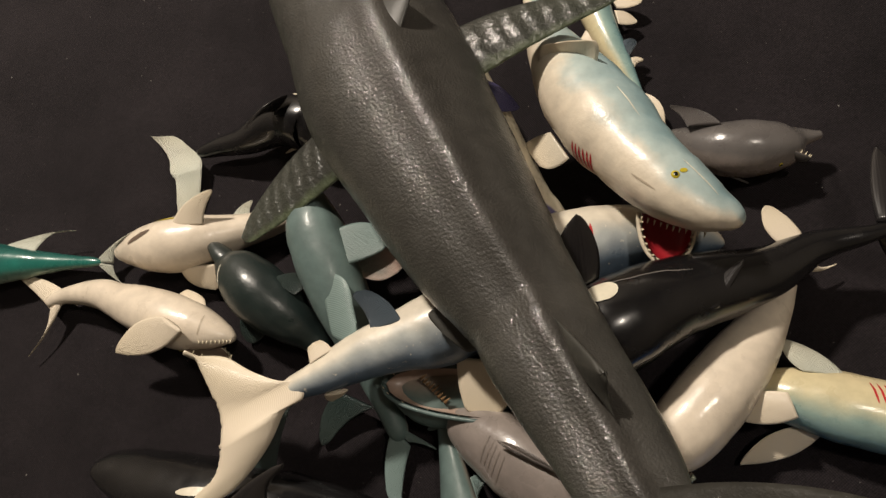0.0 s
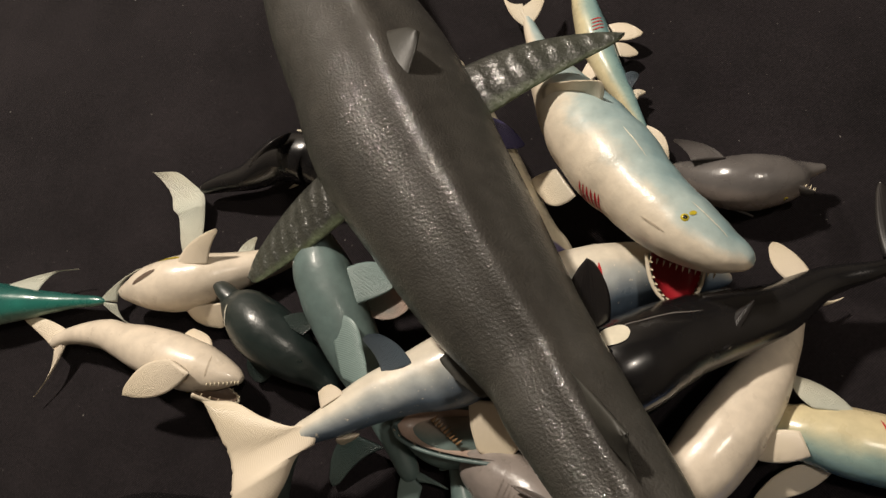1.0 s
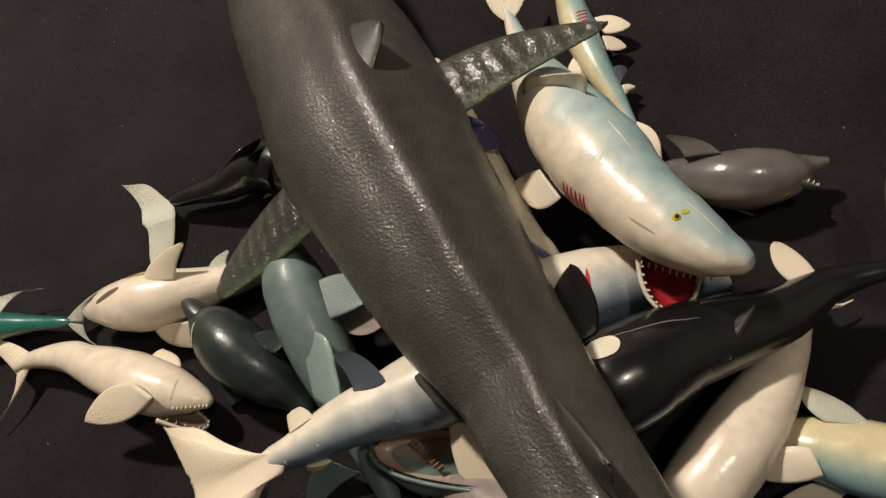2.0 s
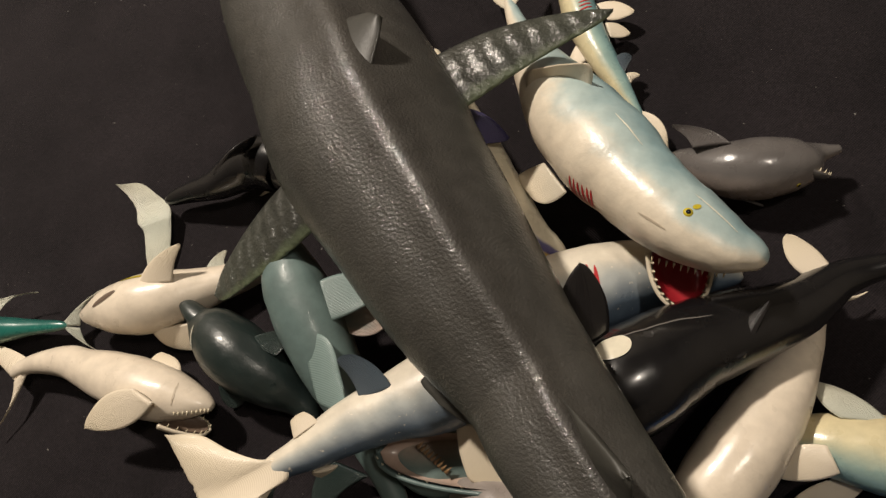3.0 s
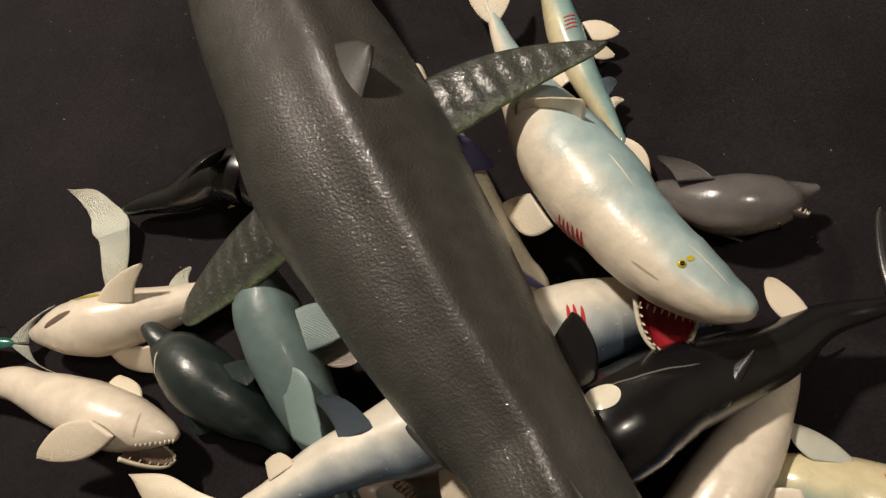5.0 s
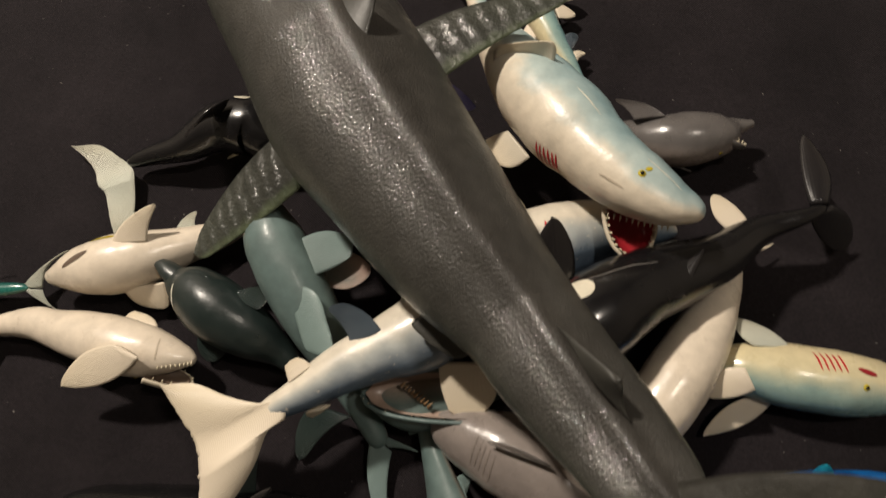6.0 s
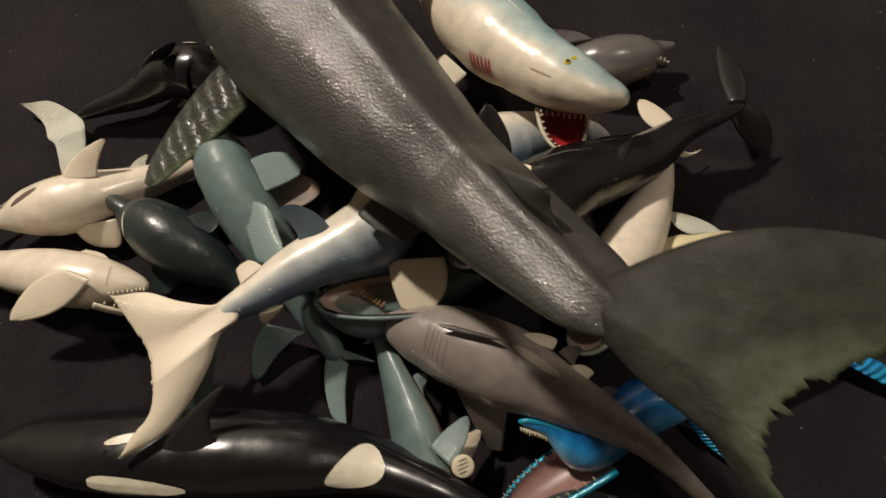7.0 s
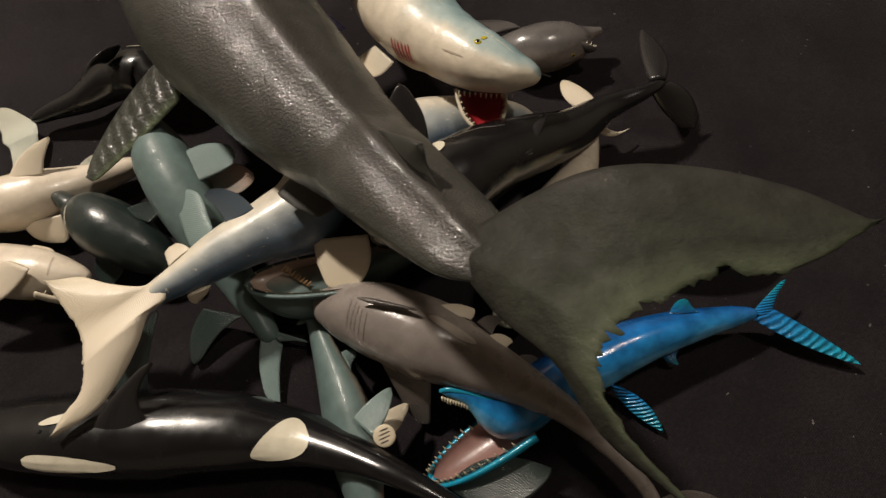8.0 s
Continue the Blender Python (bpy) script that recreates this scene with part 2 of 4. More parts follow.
def loft(points, up, up_tail=None, flat=1.0, blunt=0.08, tail=0.1, rings=56, sides=28, keel=0.0, keel_sharp=55, belly=1.0, wedge=0.8, flats=None, lumpy=1.0):
    """A body along a spine of (x, y, z, half width) rows from the snout to the tail. up: where its back points. flat: height by width."""
    bm = bmesh.new()
    ang, lng = bm.verts.layers.float.new("ang"), bm.verts.layers.float.new("lng")
    head_up = Vector(up).normalized()
    tail_up = Vector(up_tail or up).normalized()
    grid = []
    for i in range(rings):
        u = i / (rings - 1)
        u = u * 0.85 + 0.15 * (0.5 - 0.5 * math.cos(math.pi * u))
        q, a, b = spline(points, u), spline(points, max(0, u - 0.01)), spline(points, min(1, u + 0.01))
        along = Vector(b[:3] - a[:3]).normalized()
        side = along.cross(head_up.lerp(tail_up, u)).normalized()
        top = side.cross(along).normalized()
        w = max(q[3], 0.0008)
        w *= 1 + lumpy * 0.035 * noise.noise(Vector(q[:3]) * 38) + lumpy * 0.02 * noise.noise(Vector(q[:3]) * 95)
        if u < blunt:
            w *= math.sqrt(max(0.0, 1 - ((blunt - u) / blunt) ** 2)) + 0.02
        if u > 1 - tail:
            w *= math.sqrt(max(0.0, 1 - ((u - 1 + tail) / tail) ** 2)) + 0.02
        ring = []
        for k in range(sides):
            t = 2 * math.pi * k / sides
            c, s = math.cos(t), math.sin(t)
            h = w * flat * (belly if c < 0 else 1.0) * (wedge + (1 - wedge) * min(1.0, u / 0.28))
            if flats:
                h *= float(spline([(f,) for f in flats], u)[0])
            ridge = keel * w * max(0.0, c) ** keel_sharp
            lump = 1 + lumpy * 0.03 * noise.noise(Vector(q[:3]) * 30 + Vector((3 * c, 3 * s, 0)))
            h, ws = h * lump, w * lump
            v = bm.verts.new(Vector(q[:3]) + top * (h * c + ridge) + side * (ws * s))
            v[ang], v[lng] = abs(t if t <= math.pi else 2 * math.pi - t) / math.pi, u
            ring.append(v)
        grid.append(ring)
    for a, b in zip(grid, grid[1:]):
        for k in range(sides):
            bm.faces.new((a[k], a[(k + 1) % sides], b[(k + 1) % sides], b[k]))
    bm.faces.new(grid[0])
    bm.faces.new(grid[-1][::-1])
    return bm


def fin_mesh(front, back, tip, lead=0.16, trail=-0.14, thick=0.004, bend=0.0, ragged=0.0, cup=0.0, blunt=0.2, skew=0.9, sunk=0.0, nu=14, nv=20):
    """A curved fin between its root's front and back ends and its tip. lead and trail: how far the edges bow; ragged: notches."""
    front, back, tip = Vector(front), Vector(back), Vector(tip)
    bm = bmesh.new()
    ang, lng = bm.verts.layers.float.new("ang"), bm.verts.layers.float.new("lng")
    chord = (back - front)
    n = chord.cross(tip - front).normalized()
    span = (tip - (front + back) / 2).length

    def outward(a, b, away):
        d = (b - a).normalized()
        o = n.cross(d).normalized()
        return o if o.dot(a - away) > 0 else -o

    ol, ot = outward(front, tip, back), outward(back, tip, front)
    rows = ([], [])
    for j in range(nv + 1):
        v = j / nv
        e = math.sin(math.pi * min(1, v ** skew))
        le = front.lerp(tip - chord * blunt * 0.5, v) + ol * (lead * span * e)
        te = back.lerp(tip + chord * blunt * 0.5, v) + ot * (trail * span * e)
        if v > 0.86:
            mid, k = (le + te) / 2, math.sqrt(max(0.0, 1 - ((v - 0.86) / 0.14) ** 2))
            le, te = mid + (le - mid) * k, mid + (te - mid) * k
        for side, row in zip((1, -1), rows):
            line = []
            for i in range(nu + 1):
                u = i / nu
                p = le.lerp(te, u)
                if ragged and i == nu:
                    p += ot * (ragged * span * (abs(math.sin(j * 2.3)) - 0.6) * e)
                h = thick * (1 - 0.7 * v) * (math.sin(math.pi * u) ** 0.7 if 0 < u < 1 else 0) + 0.0004
                if sunk:
                    h *= min(1.0, 0.05 + v / sunk)
                p += n * (side * h / 2 + bend * span * v * v + cup * span * 4 * u * (1 - u) * (1 - v))
                w = bm.verts.new(p)
                w[ang], w[lng] = u, v
                line.append(w)
            row.append(line)
    for row in rows:
        for a, b in zip(row, row[1:]):
            for i in range(nu):
                bm.faces.new((a[i], a[i + 1], b[i + 1], b[i]))
    for i in (0, nu):
        for j in range(nv):
            bm.faces.new((rows[0][j][i], rows[0][j + 1][i], rows[1][j + 1][i], rows[1][j][i]))
    for j in (0, nv):
        for i in range(nu):
            bm.faces.new((rows[0][j][i], rows[0][j][i + 1], rows[1][j][i + 1], rows[1][j][i]))
    return bm


def crescent_mesh(front, back, thick, ragged):
    """A crescent tail fin: one sheet between its front and its notched back edge, from the upper tip to the lower one."""
    bm = bmesh.new()
    ang, lng = bm.verts.layers.float.new("ang"), bm.verts.layers.float.new("lng")
    ns, nu = 110, 22
    sheets = ([], [])
    for j in range(ns + 1):
        v = j / ns
        a, b = Vector(spline(front, v)), Vector(spline(back, v))
        a2, b2 = Vector(spline(front, min(1, v + 0.02))), Vector(spline(back, min(1, v + 0.02)))
        if v > 0.97:
            a2, b2 = 2 * a - Vector(spline(front, v - 0.02)), 2 * b - Vector(spline(back, v - 0.02))
        run = ((a2 - a) + (b2 - b)).normalized()
        across = (b - a)
        n = Vector((0, 0, 1)) if across.length < 1e-6 else run.cross(across.normalized()).normalized()
        if n.z < 0:
            n = -n
        notch = ragged * (1.5 * noise.noise((j * 0.23, 0, 5)) + 0.9 * noise.noise((j * 0.71, 2, 5))) * math.sin(math.pi * v)
        core = max(0.0, 1 - abs(v - 0.56) * 3.4)
        for way, sheet in zip((1, -1), sheets):
            row = []
            for i in range(nu + 1):
                u = i / nu
                p = a.lerp(b, u)
                if i == nu and across.length > 1e-6:
                    p += across.normalized() * notch
                h = (thick * 0.25 + thick * core ** 1.3 * (1 - 0.6 * u)) * (math.sin(math.pi * u) ** 0.6 if 0 < u < 1 else 0) + 0.0006
                w = bm.verts.new(p + n * (way * h / 2 + 0.004 * math.sin(7 * v + 2 * u) * (1 - core)))
                w[ang], w[lng] = u, abs(v - 0.55) * 2
                row.append(w)
            sheet.append(row)
    for sheet in sheets:
        for a, b in zip(sheet, sheet[1:]):
            for i in range(nu):
                bm.faces.new((a[i], a[i + 1], b[i + 1], b[i]))
    for i in (0, nu):
        for j in range(ns):
            bm.faces.new((sheets[0][j][i], sheets[0][j + 1][i], sheets[1][j + 1][i], sheets[1][j][i]))
    return bm


def ball_mesh(place, radii, axis=(0, 0, 1), seg=16):
    bm = bmesh.new()
    bmesh.ops.create_uvsphere(bm, u_segments=seg, v_segments=seg // 2 + 2, radius=1.0)
    turn = Vector(axis).normalized().to_track_quat("Z", "Y").to_matrix().to_4x4()
    bm.transform(Matrix.Translation(place) @ turn @ Matrix.Diagonal((*radii, 1)))
    return bm


def tooth_mesh(place, way, length, width):
    bm = bmesh.new()
    bmesh.ops.create_cone(bm, cap_ends=True, segments=6, radius1=width, radius2=width * 0.12, depth=length)
    turn = Vector(way).normalized().to_track_quat("Z", "Y").to_matrix().to_4x4()
    bm.transform(Matrix.Translation(Vector(place) + Vector(way).normalized() * length * 0.4) @ turn)
    return bm


class Toy:
    """One moulded toy animal: an Empty with its body, fins, eyes and painted marks."""

    def __init__(self, name, label, category, points, up, material, group="toy sea animals in the pile", **shape):
        xs = np.array(points)[:, :3].mean(axis=0)
        self.base = tagged(new(name), label, category, group)
        self.base.location = (xs[0], xs[1], 0.0)
        self.base["kind"] = "thing"
        self.material, self.up = material, Vector(up).normalized()
        self.offset = Vector((xs[0], xs[1], 0.0))
        self.body = self.add("body", loft(points, up, **shape), material)
        vs = [v.co.copy() for v in self.body.data.vertices]
        self.tree = BVHTree.FromPolygons(vs, [tuple(p.vertices) for p in self.body.data.polygons])

    def add(self, name, bm, material, label="", parent=None):
        bm.transform(Matrix.Translation(-self.offset))
        return part(name, bm, material, parent or self.base, label)

    def fin(self, name, front, back, tip, material, label="", **shape):
        return self.add(name, fin_mesh(front, back, tip, **shape), material, label)

    def surface(self, p):
        q, n, _, _ = self.tree.find_nearest(Vector(p) - self.offset)
        return q + self.offset, n

    def mark(self, name, a, b, half, material, lift=0.001, label="", sharp=0.5, taper=0.0, na=26, nb=12):
        """A painted mark on the skin, from a to b and as wide as twice half."""
        a, b = Vector(a), Vector(b)
        n = self.surface((a + b) / 2)[1]
        across = (b - a).cross(n).normalized()
        bm = bmesh.new()
        rows = []
        for i in range(na + 1):
            u = i / na
            w = half * max(0.03, 1 - abs(2 * u - 1) ** 2.2) ** sharp * (1 + taper * (2 * u - 1))
            row = []
            for j in range(nb + 1):
                p = a.lerp(b, u) + across * (w * (2 * j / nb - 1))
                q, m, _, _ = self.tree.ray_cast(p + n * 0.06 - self.offset, -n)
                if q is None:
                    q = self.surface(p)[0]
                else:
                    q = q + self.offset
                row.append(bm.verts.new(q + n * lift))
            rows.append(row)
        for r, s in zip(rows, rows[1:]):
            for j in range(nb):
                bm.faces.new((r[j], r[j + 1], s[j + 1], s[j]))
        ob = self.add(name, bm, material, label)
        return ob

    def gills(self, a, b, length, count=5, width=0.0011, material=None):
        """Slits side by side from a to b."""
        a, b = Vector(a), Vector(b)
        for i in range(count):
            p, n = self.surface(a.lerp(b, i / max(1, count - 1)))
            way = (b - a).cross(n).normalized() * length / 2
            lean = (b - a).normalized() * length * 0.12
            self.mark("gill_slit", p - way - lean, p + way + lean, width, material or RED, 0.0004, "red painted gill slit" if material is None else "", nb=3, na=8)

    def eye(self, p, r, iris=None):
        q, n = self.surface(p)
        ball = self.add("eye", ball_mesh(q - n * r * 0.35, (r, r, r * 0.75), n), iris or EYE_YELLOW)
        self.add("pupil", ball_mesh(q + n * r * 0.22, (r * 0.5, r * 0.5, r * 0.3), n), PUPIL, "", ball)

    def jaw(self, hinge, tip, width, material, gape=None, teeth=7, size=0.004, lining=None):
        """A dropped lower jaw from its hinge to its tip, its lining and a row of teeth. gape: where the open side points."""
        hinge, tip = Vector(hinge), Vector(tip)
        gape = Vector(gape).normalized()
        along = (tip - hinge).normalized()
        side = along.cross(gape).normalized()
        gape = side.cross(along).normalized()

        def scoop(scale, lift):
            bm = bmesh.new()
            rows = []
            for i in range(17):
                u = i / 16
                w = width * scale * math.sqrt(max(0.0004, 1 - u ** 2.6))
                rows.append([bm.verts.new(hinge.lerp(tip, u * (0.5 + 0.5 * scale)) + side * (w * math.cos(math.pi * k / 12)) - gape * (w * 0.75 * math.sin(math.pi * k / 12)) + gape * lift) for k in range(13)])
            for a, b in zip(rows, rows[1:]):
                for k in range(12):
                    bm.faces.new((a[k], a[k + 1], b[k + 1], b[k]))
            return bm

        jaw = self.add("lower_jaw", scoop(1.0, 0.0), material)
        solid = jaw.modifiers.new("wall", "SOLIDIFY")
        solid.thickness, solid.offset = width * 0.14, 1.0
        self.add("mouth_lining", scoop(0.93, 0.0004), lining or MOUTH_RED, "", jaw)
        for i in range(teeth):
            t = math.pi * (i / (teeth - 1)) - math.pi / 2
            u = 0.2 + 0.78 * math.cos(t)
            w = width * math.sqrt(max(0.0, 1 - u ** 2.6))
            p = hinge.lerp(tip, u) + side * (w * 0.96 * (1 if t > 0 else -1))
            self.add("tooth", tooth_mesh(p, gape + along * 0.1, size * (0.8 + 0.4 * random.random()), size * 0.24), TOOTH, "", jaw)
        return jaw

    def upper_teeth(self, a, b, way, count=8, size=0.004, arc=0.0, out=(0, 0, 0), material=None, snap=False):
        a, b = Vector(a), Vector(b)
        for i in range(count):
            u = i / (count - 1)
            p = a.lerp(b, u) + Vector(out) * (arc * math.sin(math.pi * u))
            if snap:
                p = self.surface(p)[0]
            self.add("tooth", tooth_mesh(p, way, size * (0.8 + 0.4 * random.random()), size * 0.25), material or TOOTH)


# ---- the room: cloth floor, unseen walls and ceiling added for bounce light ----
def slab(name, lo, hi, material, label, category):
    bm = bmesh.new()
    bmesh.ops.create_cube(bm, size=1.0)
    lo, hi = Vector(lo), Vector(hi)
    bm.transform(Matrix.Translation((lo + hi) / 2) @ Matrix.Diagonal((*(hi - lo), 1)))
    ob = linked(name, bm, material)
    ob.data.shade_flat()
    return tagged(ob, label, category, kind="structure")


def cloth_sheet():
    bm = bmesh.new()
    n, half = 150, 1.9
    grid = []
    for j in range(n + 1):
        row = []
        for i in range(n + 1):
            x, y = (2 * i / n - 1) * half, (2 * j / n - 1) * half
            z = 0.0016 * noise.noise((x * 5, y * 5, 0)) + 0.0008 * noise.noise((x * 17, y * 17, 3)) - 0.001
            row.append(bm.verts.new((x, y, z)))
        grid.append(row)
    for a, b in zip(grid, grid[1:]):
        for i in range(n):
            bm.faces.new((a[i], a[i + 1], b[i + 1], b[i]))
    return tagged(linked("floor", bm, CLOTH), "black felt cloth with lint specks under the toys", "floor", kind="structure")


cloth_sheet()
slab("unseen_wall_north", (-1.9, 1.9, -0.05), (1.9, 2.0, 2.2), UNSEEN_WALL, "unseen plain room wall added for bounce light", "wall")
slab("unseen_wall_south", (-1.9, -2.0, -0.05), (1.9, -1.9, 2.2), UNSEEN_WALL, "unseen plain room wall added for bounce light", "wall")
slab("unseen_wall_east", (1.9, -2.0, -0.05), (2.0, 2.0, 2.2), UNSEEN_WALL, "unseen plain room wall added for bounce light", "wall")
slab("unseen_wall_west", (-2.0, -2.0, -0.05), (-1.9, 2.0, 2.2), UNSEEN_WALL, "unseen plain room wall added for bounce light", "wall")
slab("ceiling", (-2.0, -2.0, 2.2), (2.0, 2.0, 2.3), UNSEEN_WALL, "unseen plain ceiling added for bounce light", "ceiling")


# ---- the toy animals ----
def big_shark():
    s = Toy("toy_shark", "large dark olive rubber shark lying across the pile", "toy shark", [
        (-0.302, 0.632, 0.115, 0.0309), (-0.268, 0.522, 0.120, 0.0566), (-0.229, 0.416, 0.130, 0.0640), (-0.182, 0.334, 0.136, 0.0690), (-0.148, 0.269, 0.141, 0.0704), (-0.109, 0.209, 0.148, 0.0618), (-0.070, 0.150, 0.156, 0.0513),
        (-0.035, 0.103, 0.166, 0.0399), (-0.017, 0.073, 0.182, 0.0369), (0.011, 0.031, 0.202, 0.0317), (0.029, 0.002, 0.220, 0.0256), (0.045, -0.017, 0.229, 0.0134), (0.062, -0.035, 0.235, 0.0039)],
        (0.26, 0.16, 1), DARK_HIDE, up_tail=(0.02, 0.0, 1), flat=0.84, blunt=0.06, tail=0.04, rings=120, sides=96, keel=0.13, keel_sharp=40, wedge=0.6, belly=1.25, lumpy=0.3, flats=(1, 1, 1, 1, 1, 1, 1, 0.95, 0.85, 0.66, 0.46, 0.3, 0.15))
    s.fin("pectoral_fin", (-0.216, 0.274, 0.105), (-0.202, 0.222, 0.100), (-0.301, 0.181, 0.060), DARK_FIN, "wrinkled wet dark pectoral fin", lead=0.07, trail=0.02, thick=0.012, blunt=0.35, nu=24, nv=36)
    s.fin("pectoral_fin", (-0.121, 0.339, 0.130), (-0.092, 0.296, 0.128), (0.018, 0.372, 0.130), DARK_FIN, "wrinkled wet dark pectoral fin", lead=0.08, trail=-0.02, thick=0.013, blunt=0.16, nu=24, nv=36)
    s.fin("dorsal_fin", (-0.182, 0.328, 0.184), (-0.123, 0.234, 0.196), (-0.127, 0.320, 0.208), DARK_DORSAL, "smooth dark dorsal fin", lead=0.08, trail=-0.22, thick=0.016, blunt=0.1, sunk=0.25, nu=24, nv=30)
    s.fin("second_dorsal_fin", (-0.017, 0.089, 0.210), (0.017, 0.035, 0.226), (0.010, 0.055, 0.240), DARK_DORSAL, "", lead=0.02, trail=-0.16, thick=0.012, blunt=0.1, sunk=0.3, nu=20, nv=24)
    s.fin("pelvic_fin", (-0.089, 0.124, 0.124), (-0.054, 0.097, 0.126), (-0.095, 0.094, 0.118), DARK_DORSAL, "", lead=0.02, trail=0.12, thick=0.006, blunt=0.9)
    s.fin("jaw_flap", (-0.264, 0.362, 0.115), (-0.246, 0.325, 0.115), (-0.288, 0.384, 0.105), DARK_FIN, "", lead=0.08, trail=-0.02, thick=0.004)
    s.add("tail_fin", crescent_mesh(
        [(0.204, -0.037, 0.276), (0.175, -0.015, 0.273), (0.134, 0.004, 0.268), (0.091, 0.013, 0.260), (0.049, 0.010, 0.236), (0.023, -0.002, 0.222), (0.037, -0.041, 0.232), (0.060, -0.075, 0.250), (0.078, -0.112, 0.254), (0.114, -0.146, 0.252)],
        [(0.204, -0.037, 0.276), (0.163, -0.054, 0.274), (0.137, -0.049, 0.273), (0.115, -0.055, 0.272), (0.097, -0.062, 0.270), (0.085, -0.070, 0.268), (0.079, -0.082, 0.266), (0.081, -0.097, 0.263), (0.093, -0.119, 0.258), (0.114, -0.146, 0.252)],
        0.009, 0.0055), TAIL_HIDE, "large dark crescent tail fin with ragged edge")
    s.gills((-0.170, 0.456, 0.190), (-0.204, 0.510, 0.180), 0.05, 5, 0.0016)


def blue_white_shark():
    s = Toy("toy_shark", "pale blue and cream rubber shark with open red mouth", "toy shark", [
        (0.102, 0.183, 0.122, 0.0064), (0.093, 0.189, 0.121, 0.0162), (0.078, 0.197, 0.119, 0.0242), (0.060, 0.211, 0.116, 0.0288), (0.040, 0.232, 0.110, 0.0309), (0.018, 0.265, 0.100, 0.0364), (-0.007, 0.305, 0.090, 0.0375), (-0.027, 0.346, 0.078, 0.0296), (-0.045, 0.389, 0.062, 0.0190), (-0.046, 0.401, 0.050, 0.0159), (-0.062, 0.443, 0.043, 0.0086), (-0.071, 0.474, 0.040, 0.0062)],
        (0.62, 0.42, 0.66), BLUE_WHITE, flat=0.9, blunt=0.05, wedge=0.9, flats=(0.9, 0.85, 0.88, 0.94, 1, 1.04, 1.04, 1, 1, 1, 1, 1), rings=72, sides=36)
    s.fin("tail_fin", (-0.067, 0.452, 0.045), (-0.079, 0.481, 0.040), (-0.053, 0.511, 0.040), BLUE_CREAM_FIN, lead=0.1, trail=-0.1)
    s.fin("tail_fin", (-0.067, 0.452, 0.045), (-0.075, 0.487, 0.040), (-0.098, 0.508, 0.030), BLUE_CREAM_FIN, lead=0.1, trail=-0.1)
    s.fin("dorsal_fin", (-0.000, 0.315, 0.115), (-0.043, 0.327, 0.095), (-0.021, 0.331, 0.128), BLUE_CREAM_FIN, "cream fin bent over", lead=0.25, trail=0.22, cup=0.3, blunt=0.9, thick=0.006)
    s.fin("pectoral_fin", (-0.017, 0.255, 0.078), (-0.034, 0.284, 0.070), (-0.051, 0.270, 0.056), BLUE_CREAM_FIN, "ribbed cream pectoral fin", lead=0.2, trail=0.05, blunt=0.8)
    s.gills((-0.015, 0.245, 0.104), (0.005, 0.236, 0.108), 0.020, 6, 0.0010)
    s.eye((0.0547, 0.2087, 0.125), 0.0034)
    s.mark("eye_paint", (0.0580, 0.2112, 0.138), (0.0632, 0.2130, 0.138), 0.0016, EYE_YELLOW, 0.0005, "yellow paint behind the eye")
    # The fold at the brow is only its shade, painted as a line.
    s.mark("brow_crease_shade", (0.031, 0.216, 0.130), (0.049, 0.205, 0.130), 0.0007, CREASE_SHADE, 0.0005)
    s.mark("back_seam", (0.018, 0.287, 0.140), (0.034, 0.261, 0.140), 0.0005, SEAM_PALE, 0.0004)
    s.mark("back_seam", (0.061, 0.222, 0.140), (0.085, 0.198, 0.140), 0.0005, SEAM_PALE, 0.0004)
    s.jaw((0.056, 0.201, 0.098), (0.058, 0.165, 0.088), 0.0195, JAW_CREAM, (0.1, 0.3, 0.9), 17, 0.0056)
    s.upper_teeth((0.038, 0.194, 0.104), (0.080, 0.181, 0.108), (-0.1, -0.5, -0.5), 11, 0.0038, 0.003, (0.2, -0.5, 0))
    s.mark("nostril", (0.076, 0.197, 0.100), (0.084, 0.196, 0.100), 0.0009, RED)


